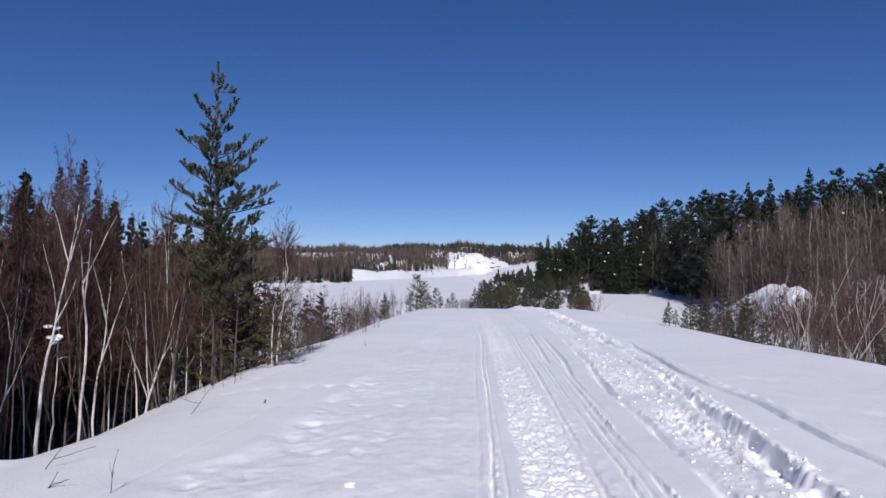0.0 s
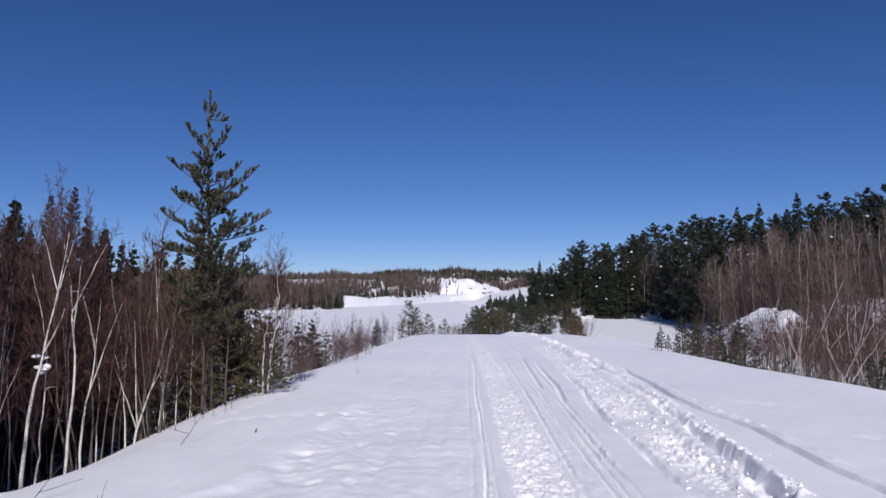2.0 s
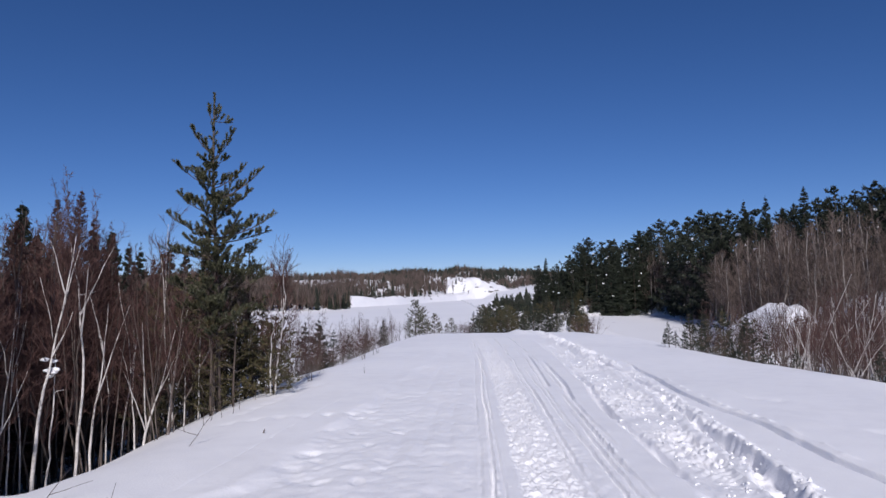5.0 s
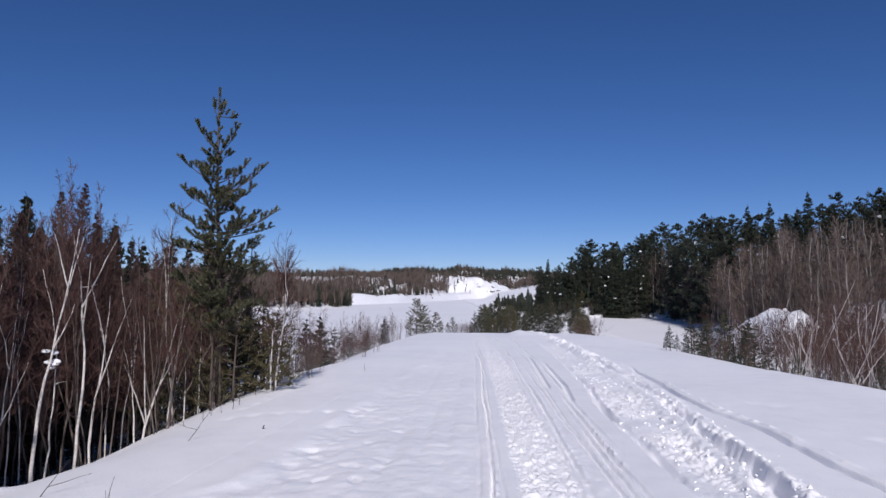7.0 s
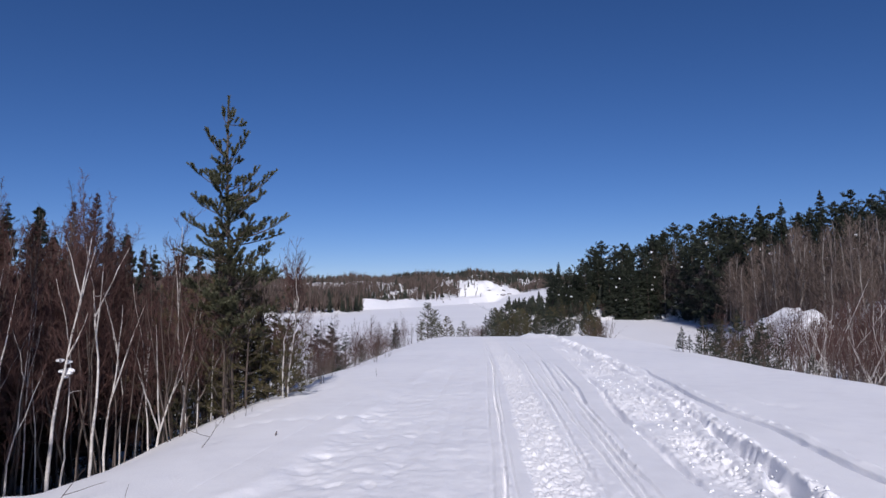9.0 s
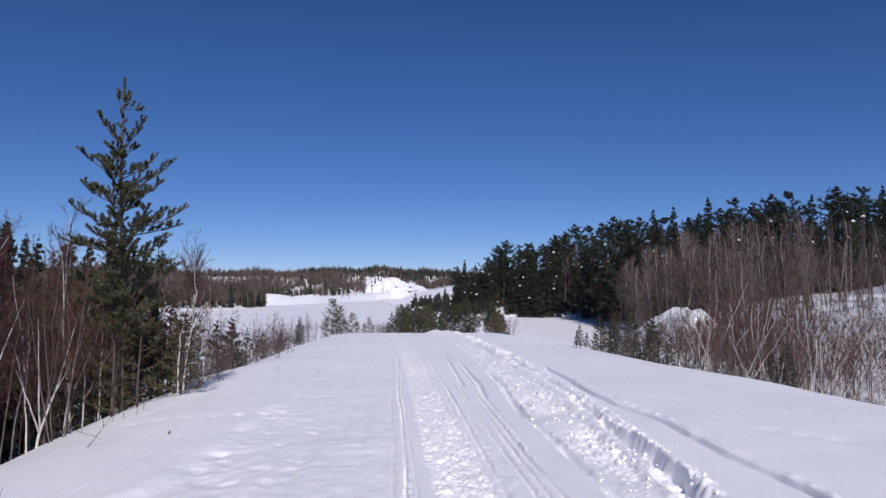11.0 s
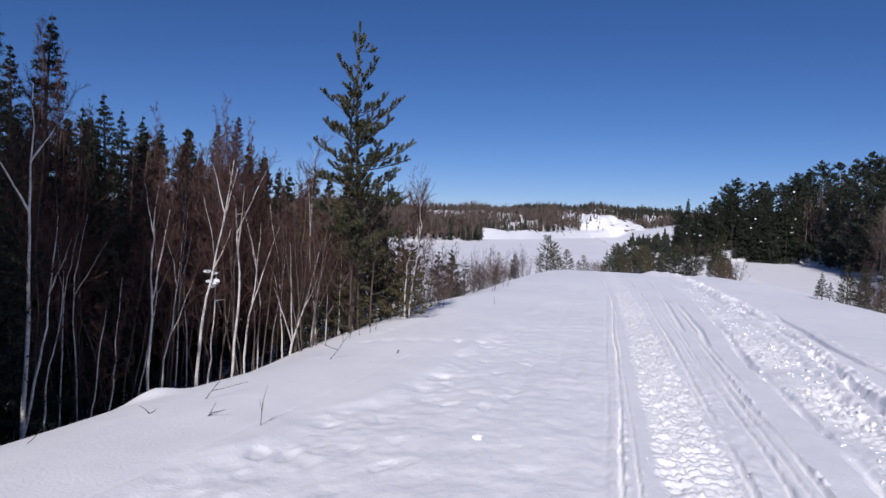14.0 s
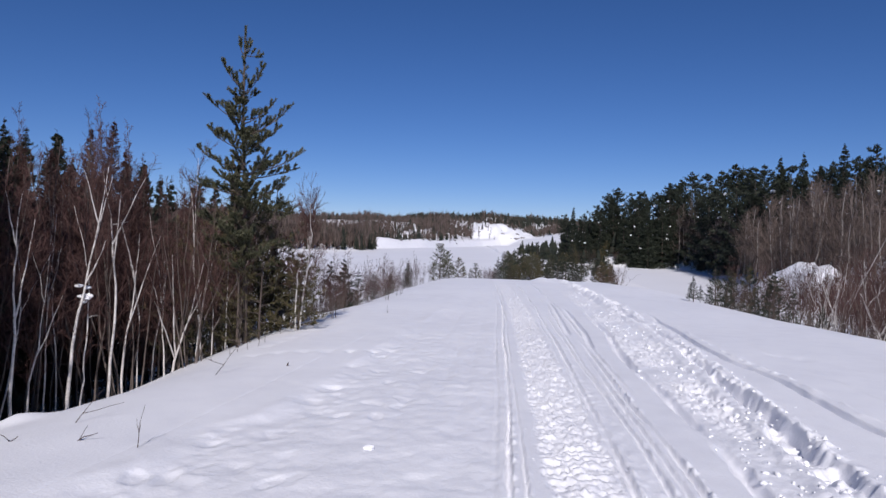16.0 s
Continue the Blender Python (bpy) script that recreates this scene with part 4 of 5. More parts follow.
for i in range(34):
    y = 17 + 24 * (i + rng.random()) / 34
    x = float(road_axis(y)) - 4.7 - 1.6 * rng.random()
    again(bsrc[i % 4], Vector((x, y, gz(x, y))), rng.random() * 6.28, 0.3 + 0.3 * rng.random())
for i in range(4):
    az, d = -20 + 7.5 * (i + rng.random()) / 4, 12.6 + 1.6 * rng.random()
    again(lsrc[i % 2], spot(az, d), rng.random() * 6.28, 0.3 + 0.3 * rng.random())
for az, d, el in [(11.4, 62, -2.3), (12.4, 62, -2.2), (12.0, 60, -2.4)]:
    p = spot(az, d)
    again(bsrc[int(d) % 4], p, rng.random() * 6.28, (level(d, el) - p.z) / 2.0)

# ---- shrubs and saplings on the flank across the road ----
rng = np.random.default_rng(71)
for i in range(54):
    az = 20.5 + 25 * rng.random()
    d = 19 + 17 * rng.random()
    p = spot(az, d)
    top = level(d, -4.2 + (1.9 + 0.9 * step(26, 29, az)) * rng.random() + 0.03 * (az - 25))
    again(bsrc[i % 4], p, rng.random() * 6.28, min(1.6, max(0.35, (top - p.z) / 2.2)))
PALE = []
for k in range(4):
    stems = [((0.2 * rng.normal(), 0.2 * rng.normal(), 0), (0.8 * rng.normal(), 0.8 * rng.normal(), 2.6 + 1.6 * rng.random()), 0.022) for _ in range(4)]
    PALE.append(bare_wood(rng, stems, 14, 0.24, 1.4, 5, 2, 0.3, 5))
psrc = [place_bare("birch_clump", spot(28 + 4 * k, 24), m, BIRCH, RED_TWIG, "clump of pale young birches above the road", "tree", "young birch clumps", scale=0.6) for k, m in enumerate(PALE)]
for i in range(30):
    az, d = 27.0 + 18 * (i + rng.random()) / 30, 21 + 10 * rng.random()
    p = spot(az, d)
    again(psrc[i % 4], p, rng.random() * 6.28, (level(d, -3.0 + 3.4 * rng.random()) - p.z) / 4.0)
# a haze of reddish saplings before the knoll and beyond it
for i in range(46):
    az, d = 27.4 + 18 * (i + rng.random()) / 46, 28 + 12 * rng.random()
    p = spot(az, d)
    again(tsrc[i % 5], p, rng.random() * 6.28, max(0.3, (level(d, -2.4 + 3.2 * rng.random() * step(26.5, 29.5, az)) - p.z) / 4.9))
for i in range(34):
    az, d = 26.4 + 7.5 * (i + rng.random()) / 34, 32 + 9 * rng.random()
    p = spot(az, d)
    again(tsrc[i % 5], p, rng.random() * 6.28, max(0.3, (level(d, -1.9 + (0.5 + 2.2 * step(26.4, 28.2, az)) * rng.random()) - p.z) / 4.9))
for i in range(10):
    az, d = 23.0 + 4.6 * (i + rng.random()) / 10, 34 + 8 * rng.random()
    p = spot(az, d)
    again(tsrc[i % 5], p, rng.random() * 6.28, max(0.25, (level(d, -2.0 + 1.3 * rng.random()) - p.z) / 4.9))
for i in range(22):
    again(bsrc[i % 4], spot(23.6 + 4.8 * rng.random(), 44 + 8 * rng.random()), rng.random() * 6.28, 0.3 + 0.35 * rng.random())
for i in range(44):
    az, d = 28.5 + 17 * (i + rng.random()) / 44, 40 + 16 * rng.random()
    p = spot(az, d)
    again(tsrc[i % 5], p, rng.random() * 6.28, 0.4 + 0.35 * rng.random())
# dark clump of spruces, young pines and bare saplings at the foot of the knoll
for i in range(11):
    az, d = 19.4 + 6.0 * (i + rng.random()) / 11, 25 + 9 * rng.random()
    p = spot(az, d)
    again((ssrc, ysrc[0], ssrc, ysrc[1])[i % 4], p, rng.random() * 6.28, max(0.4, (level(d, -3.6 + 1.7 * rng.random()) - p.z) / (1.8 if i % 2 == 0 else 3.0)))
for i in range(12):
    az, d = 19.6 + 7.4 * (i + rng.random()) / 12, 26 + 14 * rng.random()
    p = spot(az, d)
    again(tsrc[i % 5], p, rng.random() * 6.28, max(0.3, (level(d, -2.6 + 1.9 * rng.random()) - p.z) / 4.9))

# ---- wooded hillside ----
rng = np.random.default_rng(81)
wp_shape = lambda u: (0.85 + 0.22 * math.sin(11 * u)) * (1 - u ** 1.8) ** 0.8 + 0.05
WPINE = [conifer(rng, 12.0, 0.6, 3.3, wp_shape, 19, 6, lambda u: 0.02 + 0.4 * u, 0.2, 0.55, 0.85, 8, 0.42, 0.13, 0.55, 0.17, keep=0.82, limbs=False, loose=1.2) for _ in range(3)]
HSPRUCE = [conifer(rng, 11.0, 0.6, 2.0, spruce_shape, 34, 6, lambda u: -0.3 + 0.5 * u, 0.1, 0.42, 0.55, 6, 0.3, 0.09, 0.6, 0.12, limbs=False, loose=1.4) for _ in range(2)]
HBARE = []
for k in range(4):
    stems = [((0, 0, 0), (0.7 * rng.normal(), 0.7 * rng.normal(), 8.0), 0.075)]
    HBARE.append(bare_wood(rng, stems, 34, 0.33, 1.5, 7, 1, 0.12, 5, 0.017))
wsrc = [place_conifer("white_pine", spot(12 + 2.2 * k, 168), m, WHITE_PINE, PINE_BARK, "tall dark white pine on the wooded hillside", "white pines of the hillside") for k, m in enumerate(WPINE)]
hsrc = [place_conifer("spruce", spot(24 + 2 * k, 104), m, SPRUCE, PINE_BARK, "dark pointed spruce on the wooded hillside", "spruces of the hillside") for k, m in enumerate(HSPRUCE)]
dsrc = [place_bare("bare_tree", spot(25 + 3 * k, 92), m, PALE_BARK if k % 2 else GREY_BARK, BROWN_TWIG, "leafless grey-brown tree on the snowy hillside", "tree", "bare trees of the hillside") for k, m in enumerate(HBARE)]
shore_far = lambda az: float(np.interp(az, [8, 18, 20, 24, 28, 34, 46], [158, 155, 130, 100, 86, 80, 74]))
for src_, r_, h_, k_ in [(t_, 2.0, 9.0, 2) for t_ in wsrc] + [(t_, 1.2, 7.0, 1) for t_ in hsrc]:
    for j in range(k_):
        a_ = rng.random() * 6.28
        u_ = 0.25 + 0.6 * rng.random()
        w_ = r_ * (1.0 - 0.55 * u_) if h_ > 8 else r_ * (1 - 0.8 * u_)
        part("snow_pad", snow_lumps(rng, [np.array([w_ * math.cos(a_), w_ * math.sin(a_), 11 * u_])], 0.2), src_)
SKYLINE = [(8.77, 135, 2.67, 1), (8.2, 137, 2.0, 0), (9.6, 130, 2.1, 0), (10.15, 125, 1.6, 0), (10.8, 122, 2.8, 0), (11.5, 112, 3.8, 0), (12.2, 110, 4.27, 0), (13.2, 110, 3.8, 0),
           (14.24, 106, 4.0, 0), (15.2, 105, 3.9, 0), (16.2, 103, 4.6, 0), (17.2, 101, 4.9, 0), (17.99, 100, 5.5, 0), (19.2, 98, 5.3, 0), (20.2, 97, 5.5, 0),
           (21.16, 96, 6.06, 0), (22.2, 96, 5.7, 0), (23.2, 95, 5.9, 0), (24.08, 92, 6.6, 1), (24.9, 94, 5.8, 0)]
SKYLINE2 = [(25.77, 92, 6.8, 1), (26.8, 94, 5.9, 1), (27.5, 94, 6.2, 1), (28.31, 88, 7.4, 1),
            (29.3, 90, 6.4, 0), (30.4, 88, 7.1, 0), (31.5, 88, 6.7, 0), (32.66, 86, 7.3, 0), (34, 84, 7.4, 0), (35.5, 84, 7.2, 1), (37, 82, 7.6, 0), (38.5, 82, 7.4, 0), (40, 80, 7.5, 1), (42, 78, 7.6, 0), (44, 78, 7.4, 0)]
for i, (az, d, el, kind) in enumerate(SKYLINE + SKYLINE2):
    d = shore_far(az) * (1.04 + 0.12 * rng.random())
    p = spot(az, d)
    top = level(d, el) - p.z
    if kind:
        again(hsrc[i % 2], p, rng.random() * 6.28, top / 11.2)
    else:
        again(wsrc[i % 3], p, rng.random() * 6.28, top / 12.2)
limit = lambda az: float(np.interp(az, [8, 12, 18, 24, 33, 46], [1.6, 3.6, 4.8, 5.7, 6.6, 7.0]))
for i in range(100):
    az = 8 + 38 * (i + rng.random()) / 100
    d = shore_far(az) * (0.98 + 0.3 * rng.random())
    p = spot(az, d)
    top = level(d, limit(az) * (0.72 + 0.33 * rng.random() if i % 2 else 0.5 + 0.4 * rng.random())) - p.z
    again((wsrc + hsrc + hsrc)[i % 7], p, rng.random() * 6.28, max(0.35, top / 12.0))
for i in range(230):
    az = 16 + 20 * (i + rng.random()) / 190 + 0.5 * rng.normal() if i < 190 else 36 + 10 * (i - 190 + rng.random()) / 40
    d = shore_far(az) * (0.98 - (0.36 if az > 22 else 0.1) * rng.random() ** 1.5)
    p = spot(az, d)
    if p.z < LAKE + 0.3:
        p = spot(az, shore_far(az) * (1.0 + 0.1 * rng.random()))
        d = p.xy.length
    top = level(d, limit(az) * (0.3 + 0.6 * rng.random())) - p.z
    again(dsrc[i % 4], p, rng.random() * 6.28, min(1.3, max(0.4, top / 8.2)))
for i in range(120):
    az = 8.5 + 14 * rng.random()
    d = shore_far(az) * (0.975 + 0.07 * rng.random())
    p = spot(az, d)
    if p.z > LAKE - 0.1:
        again((lsrc[3], bsrc[i % 4], lsrc[i % 2], bsrc[1], hsrc[0], lsrc[3])[i % 6], p, rng.random() * 6.28, (0.8 + 0.9 * rng.random()) * (0.4 if i % 6 == 4 else 1.0))
for i in range(18):
    az = 13.2 + 4.2 * (i + rng.random()) / 18
    d = shore_far(az) * (0.985 + 0.05 * rng.random())
    p = spot(az, d)
    again((wsrc[i % 3], hsrc[i % 2])[i % 2], p, rng.random() * 6.28, max(0.25, (level(d, 0.3 + 2.0 * rng.random()) - p.z) / 12.0))
# low conifers on the spit beside the trail
for i in range(150):
    az = 1.9 + 10.1 * rng.random() ** 0.9
    d = 74 + 46 * rng.random()
    p = spot(az, d)
    if p.z < LAKE + 0.15 or az < 2.0 + 0.02 * (110 - d):
        continue
    top = level(d, -2.5 + float(np.interp(az, [2, 6, 8, 12], [1.2, 2.2, 1.5, 0.8])) * rng.random() ** 1.3) - p.z
    k = (0, 3, 2, 4, 3, 1, 4, 3)[i % 8]
    again((lsrc + [ssrc])[k], p, rng.random() * 6.28, min(2.2, max(0.3, top / (3.0 if k < 4 else 1.8))))
for i in range(16):
    again(bsrc[i % 4], spot(1.5 + 1.1 * rng.random(), 84 + 14 * rng.random()), rng.random() * 6.28, 0.55 + 0.4 * rng.random())

# ---- wood on the near shore, beyond the thicket ----
rng = np.random.default_rng(91)
for i in range(40):
    az, d = -32 + 17 * rng.random(), 38 + 60 * rng.random()
    p = spot(az, d)
    top = level(d, -0.5 + 2.3 * rng.random()) - p.z
    again((dsrc + hsrc)[i % 6], p, rng.random() * 6.28, max(0.3, top / (8.2 if i % 6 < 4 else 11.2)))

# ---- far woods ----


def far_wood(name, places, mat, label, spread=0.22, tiers=4, sides=6, seed=1):
    """Many small trees of ragged tiers, one sheet of wood."""
    r = np.random.default_rng(seed)
    vs, fs, n = [], [], 0
    xyh = np.array(places)
    x, y, h = (xyh[:, c:c + 1] for c in range(3))
    m = len(xyh)
    z = ground_height(xyh[:, 0], xyh[:, 1], False)[:, None] - 0.3
    for k in range(tiers):
        lo, hi = h * (0.08 + 0.82 * k / tiers), h * min(1.0, 0.08 + 0.82 * (k + 1.7) / tiers)
        w = h * spread * (1 - 0.85 * k / tiers) * (0.8 + 0.4 * r.random((m, 1)))
        t = np.arange(sides) * 6.283 / sides + r.random((m, 1)) * 6.28
        rr = w * (0.55 + 0.7 * r.random((m, sides)))
        ring = np.stack([x + rr * np.cos(t), y + rr * np.sin(t), z + lo + 0.1 * h / tiers * r.normal(size=(m, sides))], -1)
        tip = np.stack([x + 0.1 * w * r.normal(size=(m, 1)), y + 0.1 * w * r.normal(size=(m, 1)), z + hi], -1)
        vs.append(np.concatenate([ring, tip], 1).reshape(-1, 3))
        j = np.arange(sides)
        face = np.stack([j, (j + 1) % sides, np.full(sides, sides)], -1)
        fs.append((face[None] + (np.arange(m) * (sides + 1))[:, None, None] + n).reshape(-1, 3))
        n += m * (sides + 1)
    ob = new(name, quick_mesh(name, np.concatenate(vs), np.concatenate(fs), mat))
    return tagged(ob, label, "woods", kind="stuff")


def bare_far_wood(name, places, mat, label, seed=1):
    """Leafless far trees: thin upright stems with a spray of twigs."""
    r = np.random.default_rng(seed)
    vs = []
    xyh = np.array(places)
    floor_z = ground_height(xyh[:, 0], xyh[:, 1], False)
    for (x, y, h), z in zip(places, floor_z - 0.2):
        k = 22
        base = np.array([x, y, z + h * 0.0]) + np.zeros((k, 3))
        base[1:, 2] += h * (0.2 + 0.5 * r.random(k - 1))
        end = base + np.stack([r.normal(size=k) * h * 0.14, r.normal(size=k) * h * 0.14, h * (0.3 + 0.3 * r.random(k))], -1)
        end[0] = (x + r.normal() * 0.03 * h, y, z + h)
        w = np.full((k, 1), 0.022 * h)
        a = r.random((k, 1)) * 6.28
        side = np.concatenate([np.cos(a), np.sin(a), np.zeros((k, 1))], 1) * w
        vs.append(np.stack([base - side, base + side, end], 1).reshape(-1, 3))
    v = np.concatenate(vs)
    ob = new(name, quick_mesh(name, v, np.arange(len(v)).reshape(-1, 3), mat))
    return tagged(ob, label, "woods", kind="stuff")


rng = np.random.default_rng(101)
ever, bare = [], []
POINT_AZ, POINT_D = np.radians(-30 + 22.5 * rng.random(3200)), 195 + 90 * rng.random(3200)
POINT_X, POINT_Y = POINT_D * np.sin(POINT_AZ), POINT_D * np.cos(POINT_AZ)
for x, y, z in zip(POINT_X, POINT_Y, ground_height(POINT_X, POINT_Y, False)):
    if z > LAKE + 0.25:
        (ever if rng.random() < 0.4 else bare).append((x, y, 3.5 + 4.5 * rng.random()))
more = []
for i in range(260):
    x, y = 19 + 35 * rng.random(), 150 + 110 * rng.random()
    if gz(x, y) > LAKE - 0.2:
        more.append((x, y, 2.5 + 3.0 * rng.random() ** 2))
far_wood("shore_conifers", more, FAR_GREEN, "low dark conifers along the far side of the bay", 0.3, 6, 6, seed=8)
far_wood("point_conifers", ever, FAR_GREEN, "dark conifers on the point across the bay", 0.14, 7, 6, seed=3)
bare_far_wood("point_hardwoods", bare, BROWN_TWIG, "leafless brown trees on the point across the bay", seed=4)
ever, bare = [], []
FAR_D = 292 + 470 * rng.random(26000) ** 0.9
FAR_AZ = np.radians(-34 + 62 * rng.random(26000))
FAR_X, FAR_Y = FAR_D * np.sin(FAR_AZ), FAR_D * np.cos(FAR_AZ)
FAR_SHORE = np.interp(FAR_X, (-240, -40, -20, -4, 10, 26, 60), (268, 283, 333, 385, 428, 456, 466)) + 7 * value_noise(FAR_X * 0.04, 1.7)
FAR_KEEP = np.maximum(0.035 * (FAR_Y > FAR_SHORE + 3), step(10, 26, FAR_Y - FAR_SHORE + 12 * value_noise(FAR_X * 0.05, FAR_Y * 0.05))) * np.where((FAR_X > 4) & (FAR_X < 64) & (FAR_Y < 522), 0.10, 1.0) * np.where(np.abs(FAR_X + 8) < 5, 0.5, 1.0)
FAR_DARK = np.where(FAR_Y > 590, 0.8, np.where(value_noise(FAR_X * 0.03 + 4, FAR_Y * 0.03) > 0.3, 0.5, 0.12))
FAR_TALL = 1 + 0.4 * value_noise(FAR_X * 0.06, FAR_Y * 0.02)
for x, y, keep, dark, tall in zip(FAR_X, FAR_Y, FAR_KEEP, FAR_DARK, FAR_TALL):
    if rng.random() < keep:
        (ever if rng.random() < dark else bare).append((x, y, (3.8 + 3.4 * rng.random()) * tall))
far_wood("far_conifers", ever, FAR_GREEN, "dark conifers on the far ridge", 0.2, 4, 6, seed=5)
bare_far_wood("far_hardwoods", bare, BROWN_TWIG, "leafless brown woods on the far hills", seed=6)

# ---- small things on the snow ----
rng = np.random.default_rng(111)


def lump(name, at, size, label):
    bm = bmesh.new()
    bmesh.ops.create_icosphere(bm, subdivisions=3, radius=1)
    for v in bm.verts:
        v.co *= 1 + 0.5 * noise.noise(v.co * 1.6 + Vector(at) * 3)
        v.co = Vector((v.co.x * size, v.co.y * size * 0.9, v.co.z * size * 0.65))
    me = bpy.data.meshes.new(name)
    bm.to_mesh(me)
    bm.free()
    me.materials.append(SNOW)
    me.polygons.foreach_set("use_smooth", np.ones(len(me.polygons), bool))
    ob = new(name, me)
    ob.location = at
    return tagged(ob, label, "snow")


def on_snow(az, d):
    x, y = d * math.sin(radians(az)), d * math.cos(radians(az))
    return Vector((x, y, float(ground_height(x, y))))


lump("snow_clod", on_snow(-7.68, 5.1) + Vector((0, 0, 0.008)), 0.04, "single clod of snow on the trail")


def sight(az, el):
    """Where the line at that bearing and height angle meets the snow."""
    d = np.arange(3.0, 40.0, 0.02)
    x, y = d * math.sin(radians(az)), d * math.cos(radians(az))
    under = np.nonzero(EYE + d * math.tan(radians(el)) < ground_height(x, y))[0]
    k = under[0] if len(under) else len(d) - 1
    return Vector((float(x[k]), float(y[k]), float(ground_height(x[k], y[k]))))


def chunk_field():
    """Broken crumbs of snow thrown up along the ruts and the churned strip."""
    r = np.random.default_rng(9)
    bm = bmesh.new()
    bmesh.ops.create_icosphere(bm, subdivisions=1, radius=1)
    co = np.array([v.co for v in bm.verts])
    fc = np.array([[v.index for v in f.verts] for f in bm.faces])
    bm.free()
    n = 2100
    y = 4.0 + 22 * r.random(n) ** 1.7
    kind = r.random(n)
    rut = np.interp(y, (4, 5.4, 7, 9.2, 11.8, 13.6, 16, 26), (2.56, 2.76, 2.98, 3.30, 3.62, 3.84, 3.93, 4.5))
    side = np.interp(y, (4.4, 8, 11, 12.8, 16, 26), (1.92, 2.19, 2.42, 2.68, 2.93, 3.6))
    x = np.where(kind < 0.6, side + (rut - side) * np.clip(0.5 + 0.28 * r.normal(size=n), 0, 1.1),
                 np.where(kind < 0.8, rut + 0.14 * r.normal(size=n),
                          np.where(kind < 0.92, 0.655 + 0.0435 * y + 0.2 * r.normal(size=n), 0.25 + 0.05 * y + 1.1 * r.random(n))))
    size = 0.004 + 0.02 * r.random(n) ** 4 * np.where(kind < 0.8, 0.9, 0.3)
    big = (r.random(n) < 0.05) & (kind < 0.7)
    size = np.where(big, 0.012 + 0.018 * r.random(n), size)
    z = ground_height(x, y)
    jit = 1 + 0.3 * r.normal(size=(n, len(co), 1))
    sc = size[:, None] * (0.7 + 0.6 * r.random((n, 3)))
    v = co[None] * jit * sc[:, None, :] + np.stack([x, y, z + size * 0.15], -1)[:, None]
    f = fc[None] + (np.arange(n) * len(co))[:, None, None]
    ob = new("snow_crumbs", quick_mesh("snow_crumbs", v.reshape(-1, 3), f.reshape(-1, 3), SNOW))
    return tagged(ob, "crumbs of broken snow along the snowmobile ruts", "snow", kind="stuff")


chunk_field()
TWIG = material("dry_twig", [(0.05, 0.035, 0.03), (0.11, 0.08, 0.07)], 20.0, 0.8)


def dry_twig(at, tips, radius=0.006):
    """A twig poking out of the snow; tips are offsets of its forks."""
    ob = thing("dry_twig", at, "thin dry twig poking out of the snow", "twig", "twigs in the snow")
    main = np.array(tips[0], float)
    r = np.random.default_rng(int(abs(at.x * 1000)))
    line = wiggle((0, 0, -0.05), main, 6, 0.012, r)
    for k, tip in enumerate(tips):
        t = Tubes()
        if k == 0:
            t.add(line, np.linspace(radius, radius * 0.4, 6), 5)
        else:
            t.add(wiggle(line[2], tip, 4, 0.01, r), np.linspace(radius * 0.7, radius * 0.35, 4), 4)
        part("stem" if k == 0 else "fork", t.mesh("stem", TWIG), ob)
    return ob


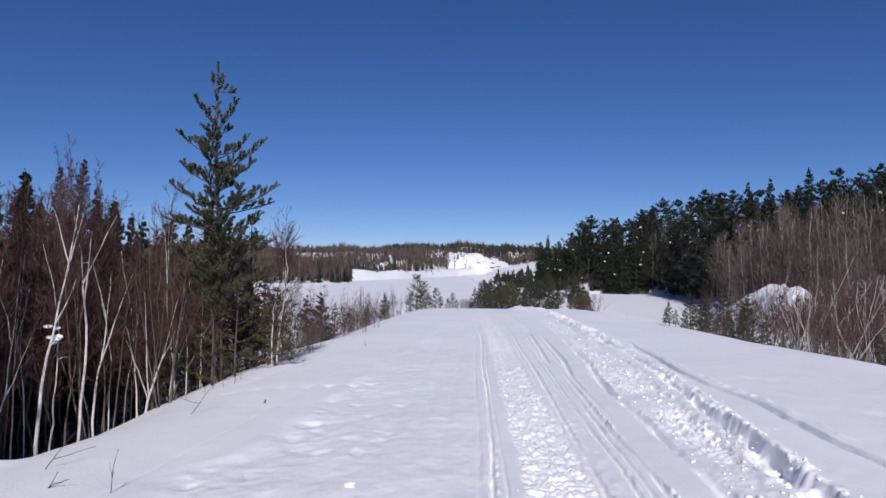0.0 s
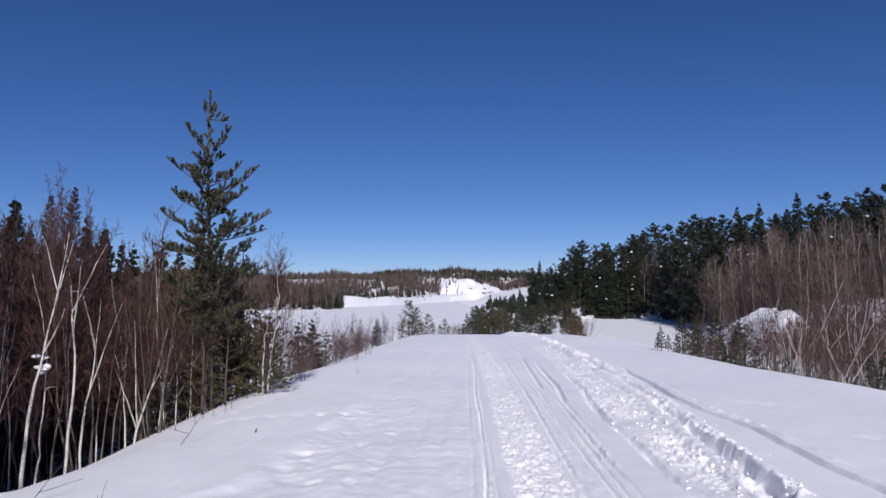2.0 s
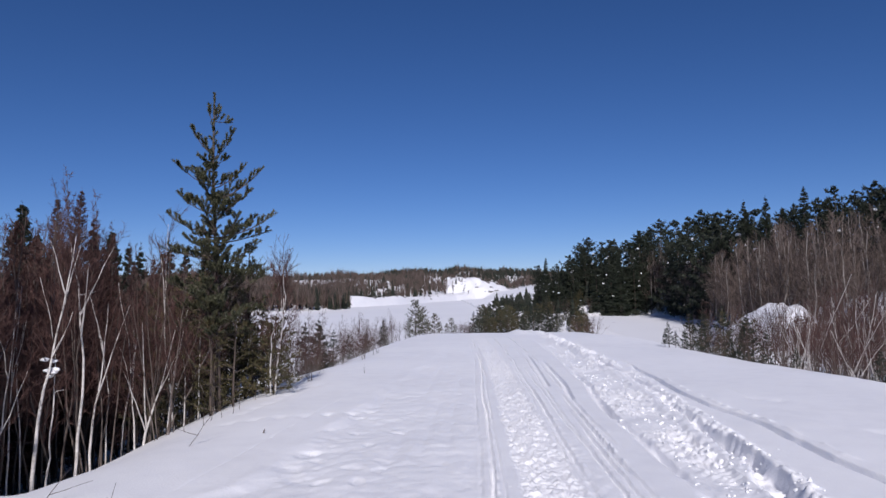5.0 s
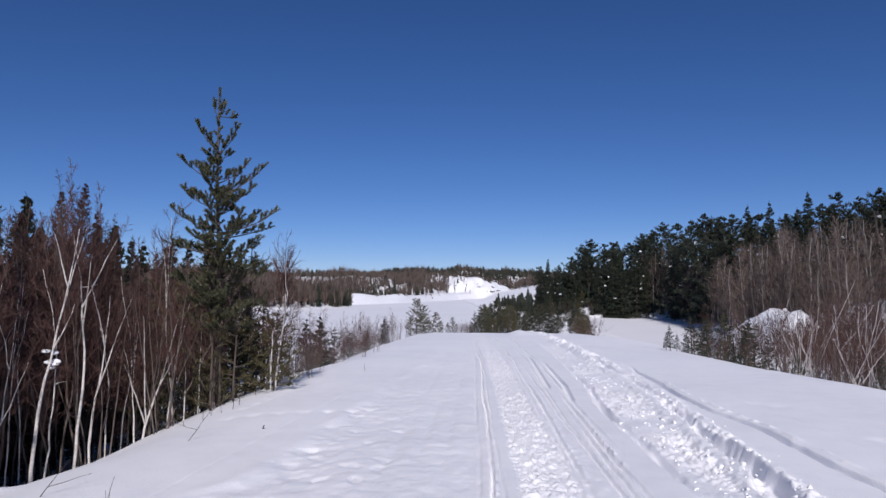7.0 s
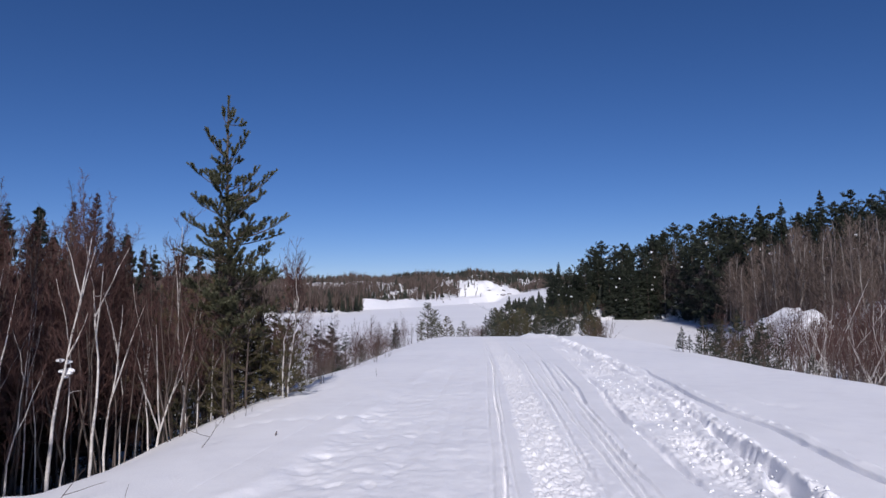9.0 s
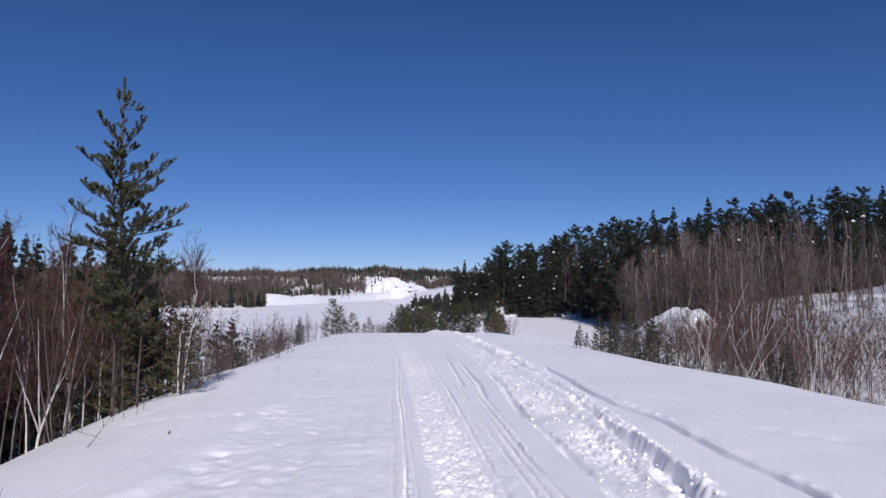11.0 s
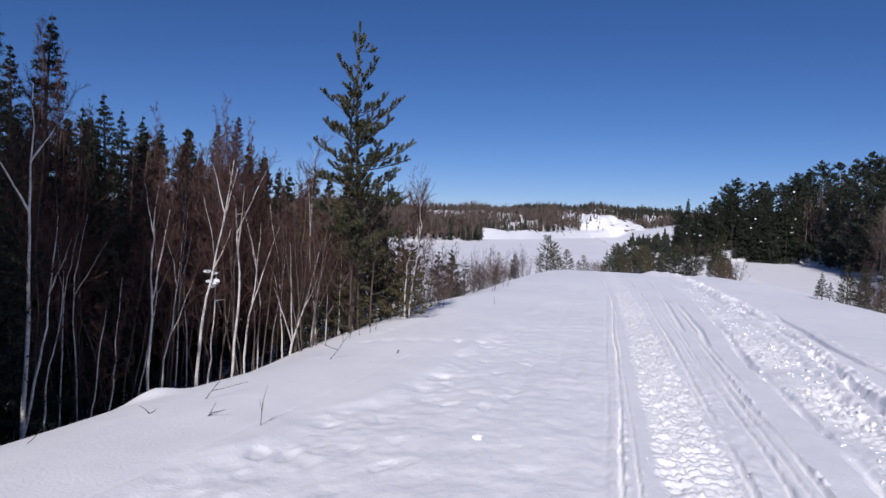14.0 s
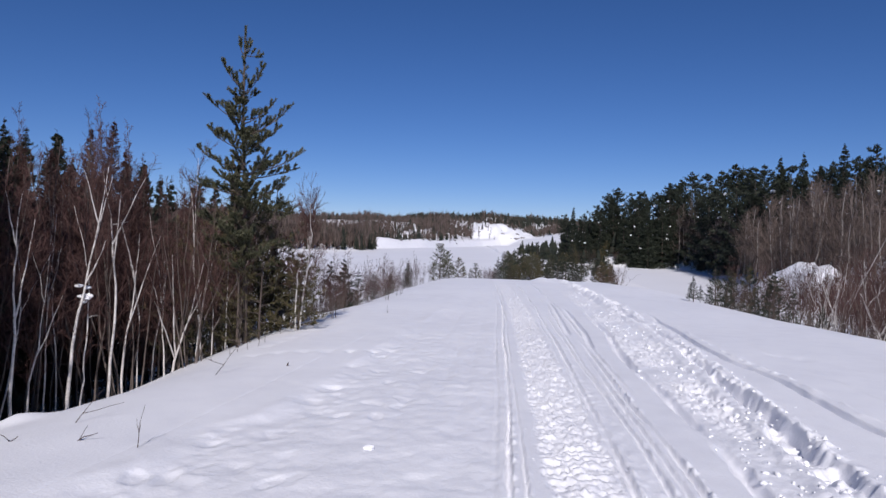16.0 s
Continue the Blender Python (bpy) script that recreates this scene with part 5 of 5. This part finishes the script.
dry_twig(sight(-25.83, -16.57), [(0.09, 0.02, 0.30), (-0.03, 0.02, 0.21), (0.03, -0.02, 0.20)], 0.0035)
dry_twig(sight(-30.45, -14.37), [(0.22, 0.10, 0.26), (0.34, 0.2, 0.15)], 0.0042)
dry_twig(sight(-30.64, -15.55), [(0.24, 0.05, 0.06), (0.12, 0.08, 0.1)], 0.006)
dry_twig(sight(-34.69, -15.17), [(0.1, 0.0, 0.03), (-0.03, 0.0, 0.07)], 0.005)
dry_twig(sight(-42.85, -16.48), [(0.1, 0.06, 0.09)], 0.004)
dry_twig(sight(-20.47, -11.46), [(0.28, 0.1, 0.36), (-0.1, 0.0, 0.2)], 0.0045)
dry_twig(sight(-14.69, -10.9), [(0.01, 0.0, 0.07), (0.03, 0.0, 0.05)], 0.016)
for az, el, h in [(-19.1, -10.0, 0.2), (-18.6, -9.7, 0.3), (-17.0, -9.3, 0.25), (-16.4, -9.0, 0.2), (-15.2, -8.3, 0.32), (-10.2, -6.5, 0.2), (-9.8, -6.3, 0.22), (-6.4, -6.6, 0.18), (-20.6, -10.4, 0.22), (-17.7, -9.5, 0.16)]:
    dry_twig(sight(az, el), [(0.03 * math.sin(9 * az), 0.02, h)], 0.005)


def rock(at, size, seed):
    """A bare weathered outcrop standing out of the snow slope."""
    r = np.random.default_rng(seed)
    bm = bmesh.new()
    bmesh.ops.create_icosphere(bm, subdivisions=3, radius=1)
    off = Vector(r.random(3) * 30)
    sc = Vector((1.0 + 0.8 * r.random(), 0.7, 0.5 + 0.4 * r.random())) * size
    for v in bm.verts:
        k = 1 + 0.5 * noise.noise(v.co * 1.3 + off) + 0.25 * noise.noise(v.co * 3.7 + off)
        v.co = Vector((v.co.x * sc.x, v.co.y * sc.y, v.co.z * sc.z)) * k
    me = bpy.data.meshes.new("rock_outcrop")
    bm.to_mesh(me)
    bm.free()
    me.materials.append(ROCK)
    ob = new("rock_outcrop", me)
    ob.location = at
    return tagged(ob, "bare grey rock face on the snowy far hill", "rock", "rocks of the far hill")


rng = np.random.default_rng(121)
for i in range(46):
    x, y = 0 + 54 * rng.random(), 464 + 32 * rng.random()
    rock(Vector((x, y, gz(x, y) - 0.2)), 0.35 + 0.8 * rng.random(), i)
for i in range(14):
    x = -38 + 46 * rng.random()
    y = float(np.interp(x, (-40, -20, -4, 10), (283, 333, 390, 456))) + 3 + 9 * rng.random()
    rock(Vector((x, y, gz(x, y) - 0.1)), 0.3 + 0.5 * rng.random(), 50 + i)
